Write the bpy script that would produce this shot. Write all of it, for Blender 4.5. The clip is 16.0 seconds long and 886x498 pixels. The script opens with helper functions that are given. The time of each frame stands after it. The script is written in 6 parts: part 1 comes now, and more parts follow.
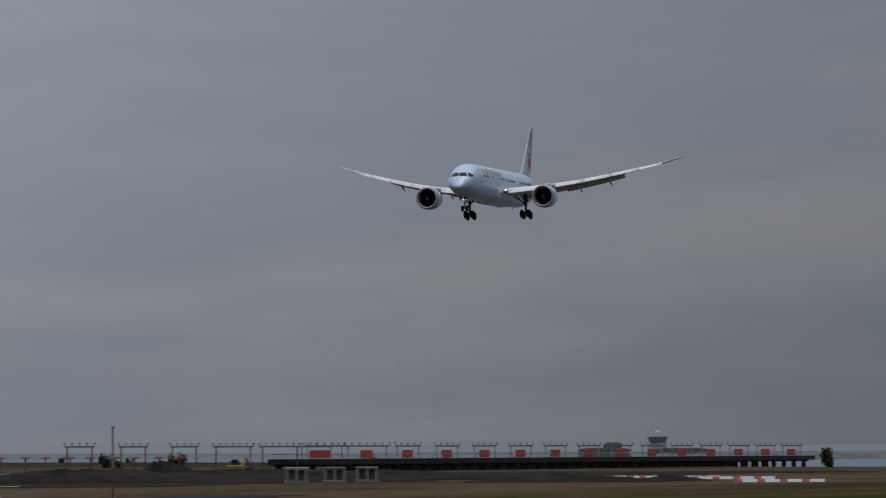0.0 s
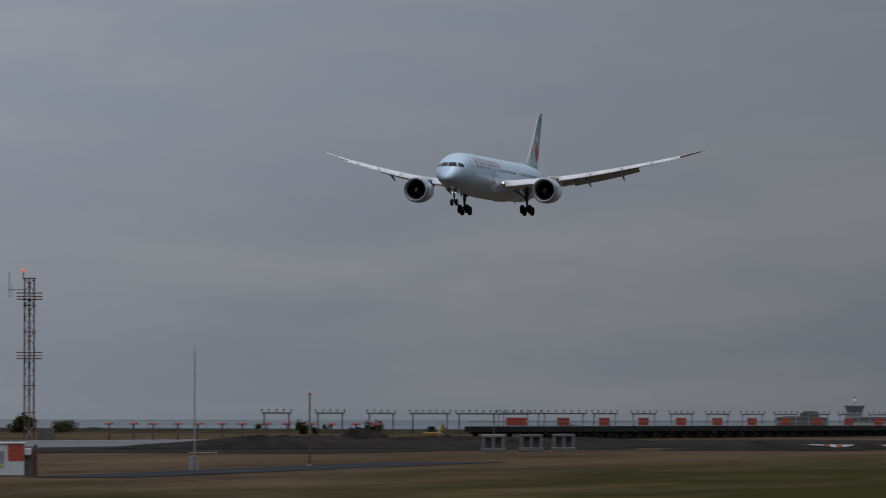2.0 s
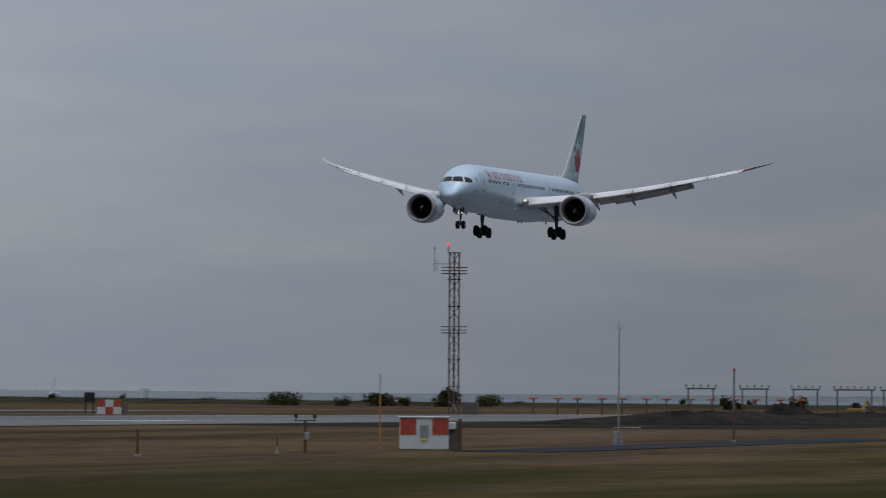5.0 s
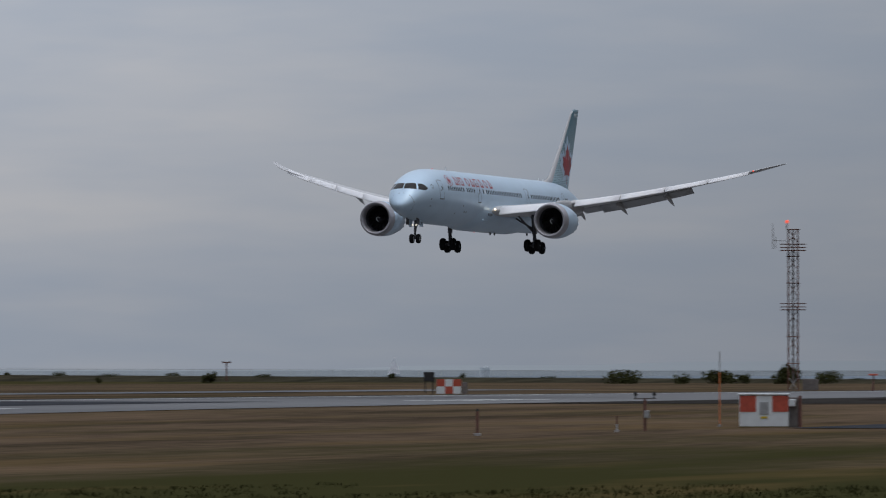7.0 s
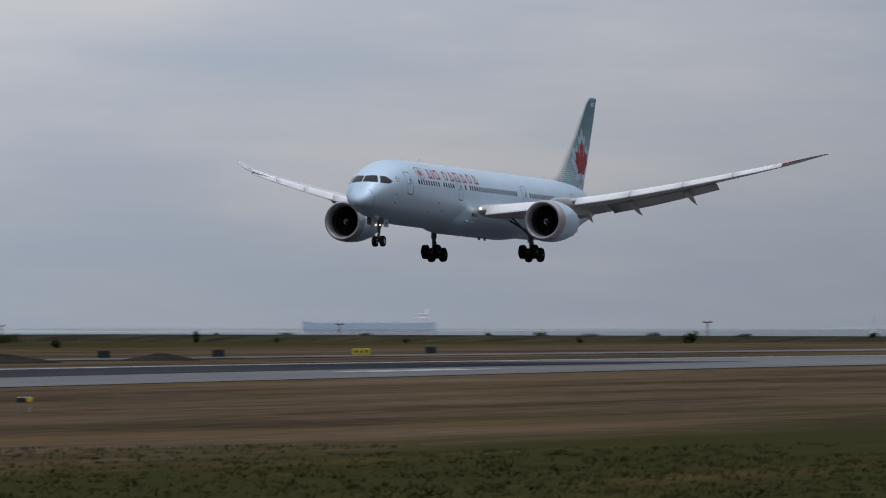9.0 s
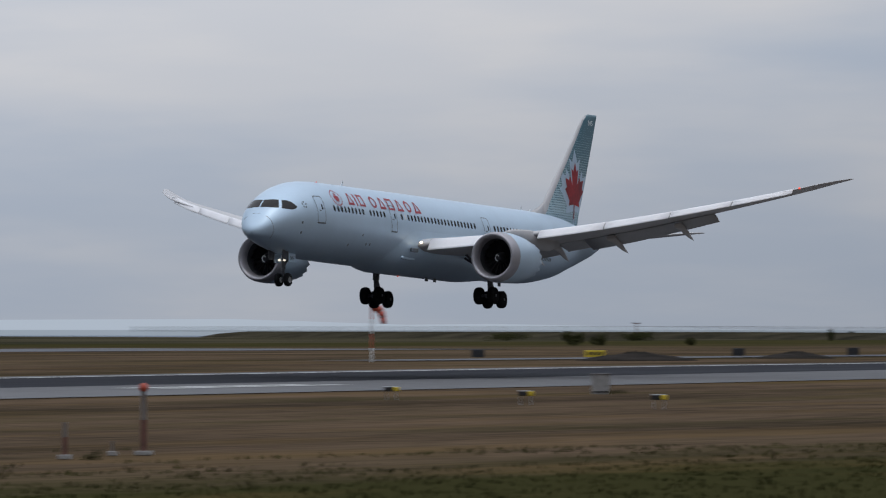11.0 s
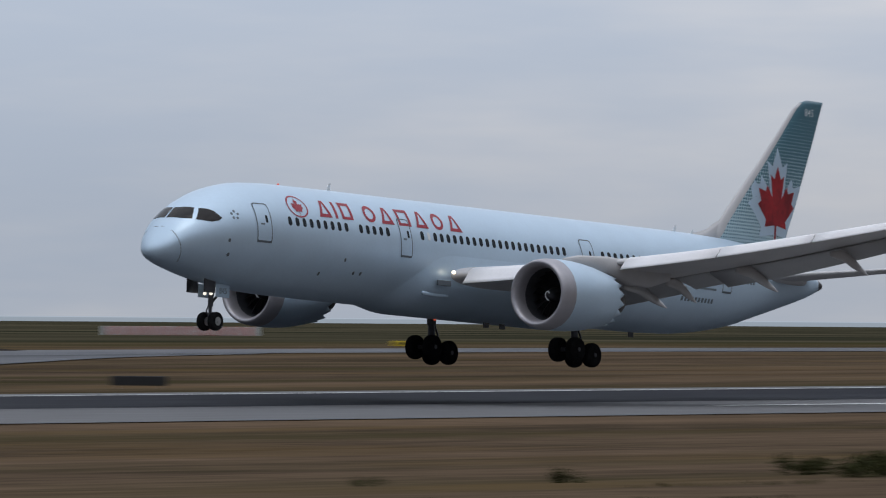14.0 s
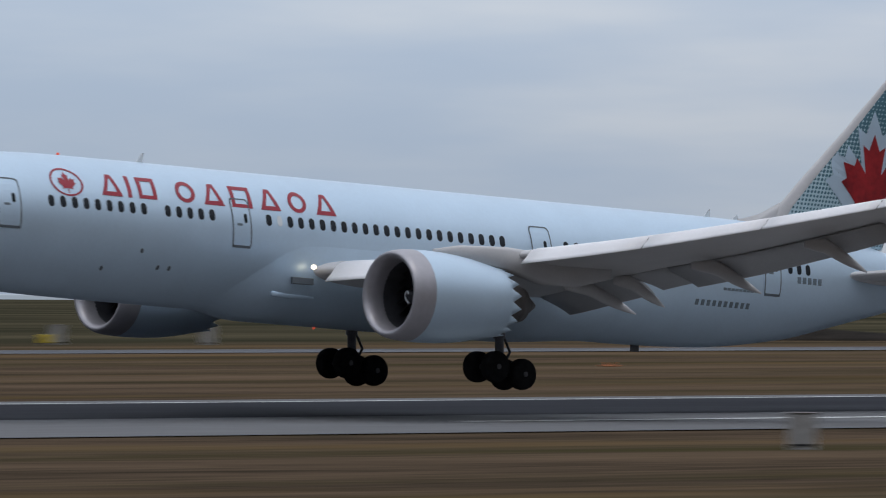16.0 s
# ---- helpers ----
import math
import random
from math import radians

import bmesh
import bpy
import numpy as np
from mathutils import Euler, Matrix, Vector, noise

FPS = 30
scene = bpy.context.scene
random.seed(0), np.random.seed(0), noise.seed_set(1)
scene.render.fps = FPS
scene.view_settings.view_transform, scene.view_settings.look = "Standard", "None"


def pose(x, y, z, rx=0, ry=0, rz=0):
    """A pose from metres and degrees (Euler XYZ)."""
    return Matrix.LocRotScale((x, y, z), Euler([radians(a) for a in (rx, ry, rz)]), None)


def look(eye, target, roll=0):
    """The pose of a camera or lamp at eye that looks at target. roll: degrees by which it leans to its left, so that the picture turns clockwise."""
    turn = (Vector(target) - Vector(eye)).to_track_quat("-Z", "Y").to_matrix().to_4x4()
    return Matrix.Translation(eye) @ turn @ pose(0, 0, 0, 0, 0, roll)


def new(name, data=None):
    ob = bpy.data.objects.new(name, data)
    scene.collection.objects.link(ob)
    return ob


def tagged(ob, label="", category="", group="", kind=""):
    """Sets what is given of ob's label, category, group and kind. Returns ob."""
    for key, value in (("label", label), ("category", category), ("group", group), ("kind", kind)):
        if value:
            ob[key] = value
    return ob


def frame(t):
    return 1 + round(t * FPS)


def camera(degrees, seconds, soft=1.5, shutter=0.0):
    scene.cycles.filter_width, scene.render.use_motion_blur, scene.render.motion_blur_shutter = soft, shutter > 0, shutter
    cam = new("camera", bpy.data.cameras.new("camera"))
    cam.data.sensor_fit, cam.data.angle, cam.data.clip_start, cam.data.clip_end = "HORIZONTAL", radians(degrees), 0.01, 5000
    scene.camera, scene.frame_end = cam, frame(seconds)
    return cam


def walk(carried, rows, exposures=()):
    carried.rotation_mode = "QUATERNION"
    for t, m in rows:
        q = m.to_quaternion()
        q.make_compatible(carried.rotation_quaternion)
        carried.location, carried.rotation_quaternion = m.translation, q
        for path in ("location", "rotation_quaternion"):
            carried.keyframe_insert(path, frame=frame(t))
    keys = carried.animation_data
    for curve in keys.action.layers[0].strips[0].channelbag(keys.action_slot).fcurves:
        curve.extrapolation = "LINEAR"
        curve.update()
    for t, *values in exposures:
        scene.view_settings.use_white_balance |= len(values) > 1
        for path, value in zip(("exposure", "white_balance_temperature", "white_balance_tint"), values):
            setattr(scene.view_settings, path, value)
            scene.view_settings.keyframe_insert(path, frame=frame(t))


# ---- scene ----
# ---- camera and its walk ----
EYE_Z = 6.29
SLOPE = 0.0041
cam = camera(6.135, 16.0, soft=1.1, shutter=0.45)
# seconds, bearing from +y towards +x, tilt, lean
PAN = [
    (0.0, 77.249, 1.401, -0.21), (0.5, 76.814, 1.369, -0.08), (1.0, 76.512, 1.285, 0.02), (1.5, 76.288, 1.204, 0.02),
    (2.0, 75.879, 1.177, 0.08), (2.5, 75.426, 1.164, 0.14), (3.0, 74.957, 1.155, 0.20), (3.5, 74.345, 1.107, 0.33),
    (6.0, 71.929, 0.903, 0.10), (6.5, 71.261, 0.847, -0.08), (7.0, 70.590, 0.836, -0.04), (7.5, 69.903, 0.829, 0.03),
    (8.0, 69.013, 0.777, -0.11), (8.5, 68.156, 0.632, -0.15), (9.0, 67.259, 0.564, -0.19), (9.5, 66.360, 0.552, -0.13),
    (10.0, 65.275, 0.550, -0.11), (12.5, 57.766, 0.525, 0.19), (13.0, 55.445, 0.503, 0.12), (13.5, 53.044, 0.497, 0.09),
    (14.0, 50.494, 0.483, 0.42), (14.5, 47.573, 0.471, 0.48), (15.0, 44.559, 0.421, 0.37), (15.5, 41.272, 0.365, 0.59),
    (16.0, 37.297, 0.330, 0.33)]
walk(cam, [(t, pose(0, 0, EYE_Z, 90 + el, 0, -az) @ pose(0, 0, 0, 0, 0, ro)) for t, az, el, ro in PAN],
     exposures=[(0.0, -0.3), (3.5, -0.35), (7.0, -0.12), (9.0, -0.05), (10.0, 0.0), (16.0, 0.0)])

# ---- sky and light: an overcast evening ----
SUN_EL, SUN_AZ = 72, 200
world = bpy.data.worlds.new("overcast_sky")
scene.world = world
world.use_nodes = True
wn, wl = world.node_tree.nodes, world.node_tree.links
wn.clear()
w_out = wn.new("ShaderNodeOutputWorld")
w_bg = wn.new("ShaderNodeBackground")
w_sky = wn.new("ShaderNodeTexSky")
w_sky.sky_type, w_sky.sun_disc = "NISHITA", False
w_sky.sun_elevation, w_sky.sun_rotation = radians(SUN_EL), radians(SUN_AZ)
w_tc = wn.new("ShaderNodeTexCoord")


def sky_noise(scale, detail, lo, hi):
    mp = wn.new("ShaderNodeMapping")
    mp.inputs["Scale"].default_value = scale
    nz = wn.new("ShaderNodeTexNoise")
    nz.inputs["Scale"].default_value, nz.inputs["Detail"].default_value, nz.inputs["Roughness"].default_value = 1.0, detail, 0.5
    mr = wn.new("ShaderNodeMapRange")
    mr.inputs["From Min"].default_value, mr.inputs["From Max"].default_value = lo, hi
    mr.interpolation_type = "SMOOTHSTEP"
    wl.new(w_tc.outputs["Generated"], mp.inputs["Vector"])
    wl.new(mp.outputs["Vector"], nz.inputs["Vector"])
    wl.new(nz.outputs["Fac"], mr.inputs["Value"])
    return mr.outputs["Result"]


def w_math(op, a, b):
    n = wn.new("ShaderNodeMath")
    n.operation = op
    for i, v in enumerate((a, b)):
        if isinstance(v, (int, float)):
            n.inputs[i].default_value = v
        else:
            wl.new(v, n.inputs[i])
    return n.outputs[0]


def w_mix(fac, a, b, kind="MIX"):
    n = wn.new("ShaderNodeMix")
    n.data_type, n.blend_type = "RGBA", kind
    for i, v in ((0, fac), (6, a), (7, b)):
        if isinstance(v, (int, float, tuple)):
            n.inputs[i].default_value = v
        else:
            wl.new(v, n.inputs[i])
    return n.outputs[2]


banks = sky_noise((8, 8, 42), 5, 0.41, 0.66)
wisps = sky_noise((30, 30, 170), 5, 0.36, 0.78)
cover = w_math("ADD", w_math("MULTIPLY", banks, 0.72), w_math("MULTIPLY", wisps, 0.28))
w_sep = wn.new("ShaderNodeSeparateXYZ")
wl.new(w_tc.outputs["Generated"], w_sep.inputs[0])


def w_range(value, lo, hi, a, b):
    n = wn.new("ShaderNodeMapRange")
    n.inputs[1].default_value, n.inputs[2].default_value, n.inputs[3].default_value, n.inputs[4].default_value = lo, hi, a, b
    n.interpolation_type = "SMOOTHSTEP"
    wl.new(value, n.inputs[0])
    return n.outputs[0]


# thinner, lighter cloud low in the north-east; heavier cloud elsewhere; brighter overhead than at the horizon
dot = wn.new("ShaderNodeVectorMath")
dot.operation = "DOT_PRODUCT"
dot.inputs[1].default_value = (math.sin(radians(44)), math.cos(radians(44)), 0)
wl.new(w_tc.outputs["Generated"], dot.inputs[0])
low_glow = w_math("ADD", w_range(dot.outputs["Value"], 0.78, 1.0, 0.0, 0.67), w_range(dot.outputs["Value"], -0.1, 0.8, 0.07, 0.41))
high = w_range(w_sep.outputs["Z"], 0.12, 0.72, 0.0, 1.0)
lift = w_math("ADD", w_math("MULTIPLY", w_math("MAXIMUM", w_sep.outputs["Z"], 0.0), 1.7), 1.0)
level = w_math("ADD", w_math("MULTIPLY", low_glow, w_math("SUBTRACT", 1.0, high)), w_math("MULTIPLY", high, 0.80))
cloud = w_mix(cover, (0.40, 0.455, 0.55, 1), (0.565, 0.572, 0.605, 1))
# the haze dims the lowest band of sky
haze = w_range(w_sep.outputs["Z"], 0.0, 0.05, 0.86, 1.07)
cloud = w_mix(1.0, cloud, w_math("MULTIPLY", w_math("MULTIPLY", lift, level), haze), "MULTIPLY")
# bluer cloud towards the north
north = wn.new("ShaderNodeVectorMath")
north.operation = "DOT_PRODUCT"
north.inputs[1].default_value = (math.sin(radians(10)), math.cos(radians(10)), 0)
wl.new(w_tc.outputs["Generated"], north.inputs[0])
cloud = w_mix(1.0, cloud, w_mix(w_range(north.outputs["Value"], 0.76, 0.92, 0.0, 1.0), (1, 1, 1, 1), (0.93, 1.0, 1.05, 1)), "MULTIPLY")
dim = w_mix(1.0, w_sky.outputs["Color"], (0.05, 0.05, 0.05, 1), "MULTIPLY")
wl.new(w_mix(0.95, dim, cloud), w_bg.inputs["Color"])
w_bg.inputs["Strength"].default_value = 1.0
wl.new(w_bg.outputs[0], w_out.inputs["Surface"])

sun_data = bpy.data.lights.new("sun", "SUN")
sun_data.energy, sun_data.angle, sun_data.color = 0.35, radians(25), (1.0, 0.96, 0.9)
sun = new("sun", sun_data)
sun.matrix_world = look((0, 0, 0), (-math.sin(radians(SUN_AZ)) * math.cos(radians(SUN_EL)), -math.cos(radians(SUN_AZ)) * math.cos(radians(SUN_EL)), -math.sin(radians(SUN_EL))))


# ---- materials ----
def material(name, col, rough=0.6, metal=0.0, var=0.12, scale=3.0, fine=40.0, bump=0.0, col2=None, stretch=(1, 1, 1), emit=None, power=0.0, coat=0.0, spec=0.5):
    """Principled paint, stone or soil with tone variation at two scales."""
    m = bpy.data.materials.new(name)
    m.use_nodes = True
    nt = m.node_tree
    b = nt.nodes["Principled BSDF"]
    b.inputs["Roughness"].default_value, b.inputs["Metallic"].default_value = rough, metal
    b.inputs["Coat Weight"].default_value, b.inputs["Specular IOR Level"].default_value = coat, spec
    tc, mp = nt.nodes.new("ShaderNodeTexCoord"), nt.nodes.new("ShaderNodeMapping")
    mp.inputs["Scale"].default_value = stretch
    nt.links.new(tc.outputs["Object"], mp.inputs["Vector"])
    facs = []
    for s, d in ((scale, 5), (fine, 3)):
        n = nt.nodes.new("ShaderNodeTexNoise")
        n.inputs["Scale"].default_value, n.inputs["Detail"].default_value = s, d
        nt.links.new(mp.outputs["Vector"], n.inputs["Vector"])
        facs.append(n.outputs["Fac"])
    mixf = nt.nodes.new("ShaderNodeMath")
    mixf.operation = "MULTIPLY_ADD"
    mixf.inputs[1].default_value = 0.35
    nt.links.new(facs[1], mixf.inputs[0])
    half = nt.nodes.new("ShaderNodeMath")
    half.operation = "MULTIPLY"
    half.inputs[1].default_value = 0.65
    nt.links.new(facs[0], half.inputs[0])
    nt.links.new(half.outputs[0], mixf.inputs[2])
    ramp = nt.nodes.new("ShaderNodeValToRGB")
    c2 = col2 or tuple(min(1, c * (1 + var)) for c in col)
    c1 = col if col2 else tuple(c * (1 - var) for c in col)
    ramp.color_ramp.elements[0].position, ramp.color_ramp.elements[1].position = 0.36, 0.64
    ramp.color_ramp.elements[0].color, ramp.color_ramp.elements[1].color = (*c1, 1), (*c2, 1)
    nt.links.new(mixf.outputs[0], ramp.inputs[0])
    nt.links.new(ramp.outputs[0], b.inputs["Base Color"])
    if bump:
        bp = nt.nodes.new("ShaderNodeBump")
        bp.inputs["Strength"].default_value, bp.inputs["Distance"].default_value = bump, 0.05
        nt.links.new(mixf.outputs[0], bp.inputs["Height"])
        nt.links.new(bp.outputs[0], b.inputs["Normal"])
    if emit:
        b.inputs["Emission Color"].default_value, b.inputs["Emission Strength"].default_value = (*emit, 1), power
    return m


ICE = material("ice_blue_paint", (0.575, 0.71, 0.83), 0.40, 0.40, var=0.03, scale=0.5, fine=6, coat=0.12)
WING_GREY = material("wing_grey_paint", (0.56, 0.545, 0.545), 0.4, var=0.05, scale=0.6, fine=8)
PALE_PAINT = material("bright_pale_paint", (0.92, 0.90, 0.905), 0.35, var=0.04, scale=0.6, fine=8)
WING_DARK = material("wing_underside_grey", (0.44, 0.44, 0.45), 0.45, var=0.06, scale=0.6, fine=8)
LIP_GREY = material("bare_inlet_metal", (0.42, 0.40, 0.42), 0.38, 0.45, var=0.06)
DUCT = material("dark_duct_lining", (0.05, 0.05, 0.055), 0.5, var=0.2)
BLADE = material("fan_blade_metal", (0.045, 0.045, 0.05), 0.35, 0.6, var=0.1)
HOT = material("exhaust_metal", (0.10, 0.09, 0.085), 0.45, 0.7, var=0.2)
TYRE = material("black_tyre_rubber", (0.018, 0.018, 0.019), 0.8, var=0.3, spec=0.02)
HUB = material("wheel_hub_metal", (0.45, 0.45, 0.45), 0.4, 0.5, var=0.1)
STRUT = material("dark_gear_steel", (0.10, 0.10, 0.11), 0.45, 0.4, var=0.25)
GLASS = material("dark_cabin_glass", (0.02, 0.023, 0.028), 0.12, var=0.2, spec=0.25)
COCKPIT = material("tinted_cockpit_glass", (0.022, 0.018, 0.016), 0.08, var=0.2, spec=0.25)
SEAM = material("dark_panel_seam", (0.11, 0.13, 0.15), 0.6)
LIVERY_RED = material("red_livery_paint", (0.36, 0.012, 0.03), 0.35, var=0.1)
LEAF_RED = material("red_leaf_paint", (0.16, 0.006, 0.012), 0.35, scale=0.55, fine=3, col2=(0.40, 0.02, 0.025))
WHITE = material("white_paint", (0.74, 0.77, 0.78), 0.4, var=0.05)
STENCIL = material("grey_stencil_paint", (0.16, 0.2, 0.23), 0.5)
LAMP_WARM = material("landing_lamp_glow", (0.9, 0.85, 0.7), 0.2, emit=(1.0, 0.80, 0.52), power=4.0)
LAMP_WHITE = material("taxi_lamp_glow", (0.9, 0.9, 0.85), 0.2, emit=(1.0, 0.93, 0.8), power=1.0)
BEACON = material("red_beacon_glass", (0.6, 0.05, 0.03), 0.2, emit=(1.0, 0.12, 0.06), power=0.9)
BEACON_DIM = material("unlit_red_beacon", (0.5, 0.06, 0.04), 0.2, emit=(1.0, 0.15, 0.08), power=0.35)
ASPHALT = material("pale_worn_asphalt", (0.116, 0.115, 0.117), 0.85, scale=0.02, fine=0.6, col2=(0.168, 0.167, 0.170), stretch=(0.25, 1, 1), bump=0.1, spec=0.12)
RUBBERED = material("rubbered_asphalt", (0.022, 0.023, 0.028), 0.85, scale=0.03, fine=0.5, col2=(0.04, 0.042, 0.048), stretch=(0.12, 1, 1), spec=0.02)
TAXI = material("taxiway_asphalt", (0.080, 0.082, 0.089), 0.85, scale=0.06, fine=0.8, col2=(0.155, 0.158, 0.167), stretch=(0.12, 1, 1), bump=0.1, spec=0.12)
TAXI_WORN = material("tyre_darkened_asphalt", (0.058, 0.060, 0.066), 0.85, scale=0.08, fine=0.9, col2=(0.105, 0.107, 0.115), stretch=(0.12, 1, 1), spec=0.1)
PAINT_LINE = material("worn_white_line", (0.62, 0.62, 0.6), 0.7, var=0.2, scale=0.4, spec=0.12)
SOIL = material("dark_heaped_soil", (0.016, 0.014, 0.012), 0.95, scale=0.3, fine=2, col2=(0.040, 0.034, 0.029), bump=0.5, spec=0.02)
BANK = material("dark_bank_grass", (0.026, 0.024, 0.017), 0.95, scale=0.06, fine=0.6, col2=(0.064, 0.056, 0.037), bump=0.4, spec=0.0)
GRAVEL = material("grey_gravel", (0.12, 0.115, 0.11), 0.9, scale=0.2, fine=3, col2=(0.2, 0.19, 0.18), bump=0.4, spec=0.02)
RED = material("signal_red_paint", (0.48, 0.085, 0.05), 0.55, var=0.15)
ORANGE = material("orange_paint", (0.60, 0.17, 0.05), 0.55, var=0.15)
YELLOW = material("yellow_paint", (0.66, 0.48, 0.03), 0.5, var=0.1)
LIME = material("lime_yellow_paint", (0.55, 0.62, 0.05), 0.4, var=0.08)
BLACK = material("black_sign_back", (0.02, 0.02, 0.022), 0.6, var=0.2)
STEEL = material("weathered_steel", (0.20, 0.18, 0.17), 0.6, 0.3, var=0.3)
RUST = material("red_brown_lattice_paint", (0.14, 0.06, 0.045), 0.7, var=0.3)
GALV = material("galvanised_steel", (0.42, 0.43, 0.44), 0.5, 0.5, var=0.15)
CONCRETE = material("grey_concrete", (0.33, 0.32, 0.31), 0.85, var=0.2, bump=0.2, spec=0.12)
PIER_DARK = material("tarred_pier_timber", (0.035, 0.034, 0.034), 0.85, var=0.3, spec=0.02)
DOME_WHITE = material("radome_panel", (0.62, 0.60, 0.60), 0.5, var=0.06)
# hull blue with distance haze mixed into the base colour
SHIP_BLUE = material("hazed_blue_hull", (0.62, 0.70, 0.82), 0.7, var=0.08)
LEAFY = material("dark_scrub_leaves", (0.030, 0.034, 0.013), 0.8, scale=0.8, fine=5, col2=(0.070, 0.070, 0.028), spec=0.02)
CLOTH = material("faded_orange_cloth", (0.50, 0.10, 0.07), 0.8, var=0.15)
MESHWIRE = material("chain_link_wire", (0.33, 0.36, 0.38), 0.6, 0.4, var=0.1)


def grass_material():
    """Dry autumn grass: tan and brown swathes with olive patches, long along the runway."""
    m = material("dry_grass", (0.043, 0.033, 0.023), 0.95, scale=0.05, fine=0.7, col2=(0.145, 0.100, 0.066), stretch=(0.22, 1, 1), bump=0.35, spec=0.0)
    nt = m.node_tree
    b = nt.nodes["Principled BSDF"]
    src = b.inputs["Base Color"].links[0].from_socket
    tc, mp, nz = nt.nodes.new("ShaderNodeTexCoord"), nt.nodes.new("ShaderNodeMapping"), nt.nodes.new("ShaderNodeTexNoise")
    mp.inputs["Scale"].default_value = (0.010, 0.05, 1)
    mp.inputs["Location"].default_value = (3.1, 1.7, 0)
    nz.inputs["Scale"].default_value, nz.inputs["Detail"].default_value, nz.inputs["Roughness"].default_value = 1, 6, 0.65
    nt.links.new(tc.outputs["Object"], mp.inputs[0])
    nt.links.new(mp.outputs[0], nz.inputs["Vector"])
    sp = nt.nodes.new("ShaderNodeSeparateXYZ")
    nt.links.new(tc.outputs["Object"], sp.inputs[0])
    # greener close to the ditch, and in the fields beyond the taxiways
    near = nt.nodes.new("ShaderNodeMapRange")
    near.inputs[1].default_value, near.inputs[2].default_value, near.inputs[3].default_value, near.inputs[4].default_value = 152, 118, 0.0, 0.50
    far = nt.nodes.new("ShaderNodeMapRange")
    far.inputs[1].default_value, far.inputs[2].default_value, far.inputs[3].default_value, far.inputs[4].default_value = 600, 760, 0.0, 0.34
    nt.links.new(sp.outputs["Y"], near.inputs[0])
    nt.links.new(sp.outputs["Y"], far.inputs[0])
    # scrub and rough pasture beyond the taxiway
    scrub, scrub_x = nt.nodes.new("ShaderNodeMapRange"), nt.nodes.new("ShaderNodeMath")
    scrub.inputs[1].default_value, scrub.inputs[2].default_value = 500, 545
    scrub_x.operation = "MULTIPLY_ADD"
    scrub_x.inputs[1].default_value = -0.22
    nt.links.new(sp.outputs["X"], scrub_x.inputs[0])
    nt.links.new(sp.outputs["Y"], scrub_x.inputs[2])
    nt.links.new(scrub_x.outputs[0], scrub.inputs[0])
    add = nt.nodes.new("ShaderNodeMath")
    west = nt.nodes.new("ShaderNodeMapRange")
    west.inputs[1].default_value, west.inputs[2].default_value, west.inputs[3].default_value, west.inputs[4].default_value = 320, 420, 1.0, 0.5
    nt.links.new(sp.outputs["X"], west.inputs[0])
    damp = nt.nodes.new("ShaderNodeMath")
    damp.operation = "MULTIPLY"
    nt.links.new(near.outputs[0], damp.inputs[0])
    nt.links.new(west.outputs[0], damp.inputs[1])
    nt.links.new(damp.outputs[0], add.inputs[0])
    nt.links.new(nz.outputs["Fac"], add.inputs[1])
    add2 = nt.nodes.new("ShaderNodeMath")
    nt.links.new(add.outputs[0], add2.inputs[0])
    nt.links.new(far.outputs[0], add2.inputs[1])
    st = nt.nodes.new("ShaderNodeMapRange")
    st.inputs[1].default_value, st.inputs[2].default_value = 0.47, 0.78
    nt.links.new(add2.outputs[0], st.inputs[0])
    mx = nt.nodes.new("ShaderNodeMix")
    mx.data_type = "RGBA"
    mx.inputs[7].default_value = (0.042, 0.040, 0.016, 1)
    nt.links.new(st.outputs[0], mx.inputs[0])
    nt.links.new(src, mx.inputs[6])
    # golden seed heads in long drifts
    gold, gmap, gmix = nt.nodes.new("ShaderNodeTexNoise"), nt.nodes.new("ShaderNodeMapping"), nt.nodes.new("ShaderNodeMix")
    gmap.inputs["Scale"].default_value, gmap.inputs["Location"].default_value = (0.02, 0.09, 1), (7.7, 4.2, 0)
    gold.inputs["Scale"].default_value, gold.inputs["Detail"].default_value = 1, 7
    nt.links.new(tc.outputs["Object"], gmap.inputs[0])
    nt.links.new(gmap.outputs[0], gold.inputs["Vector"])
    gr = nt.nodes.new("ShaderNodeMapRange")
    gr.inputs[1].default_value, gr.inputs[2].default_value, gr.inputs[3].default_value, gr.inputs[4].default_value = 0.52, 0.74, 0.0, 0.6
    nt.links.new(gold.outputs["Fac"], gr.inputs[0])
    gmix.data_type = "RGBA"
    gmix.inputs[7].default_value = (0.135, 0.088, 0.038, 1)
    nt.links.new(gr.outputs[0], gmix.inputs[0])
    nt.links.new(mx.outputs[2], gmix.inputs[6])
    smix = nt.nodes.new("ShaderNodeMix")
    smix.data_type = "RGBA"
    pasture, pramp = nt.nodes.new("ShaderNodeTexNoise"), nt.nodes.new("ShaderNodeMix")
    pmap, prange = nt.nodes.new("ShaderNodeMapping"), nt.nodes.new("ShaderNodeMapRange")
    pmap.inputs["Scale"].default_value = (0.006, 0.012, 1)
    pasture.inputs["Scale"].default_value, pasture.inputs["Detail"].default_value = 1, 6
    prange.inputs[1].default_value, prange.inputs[2].default_value = 0.38, 0.64
    nt.links.new(tc.outputs["Object"], pmap.inputs[0])
    nt.links.new(pmap.outputs[0], pasture.inputs["Vector"])
    nt.links.new(pasture.outputs["Fac"], prange.inputs[0])
    pramp.data_type = "RGBA"
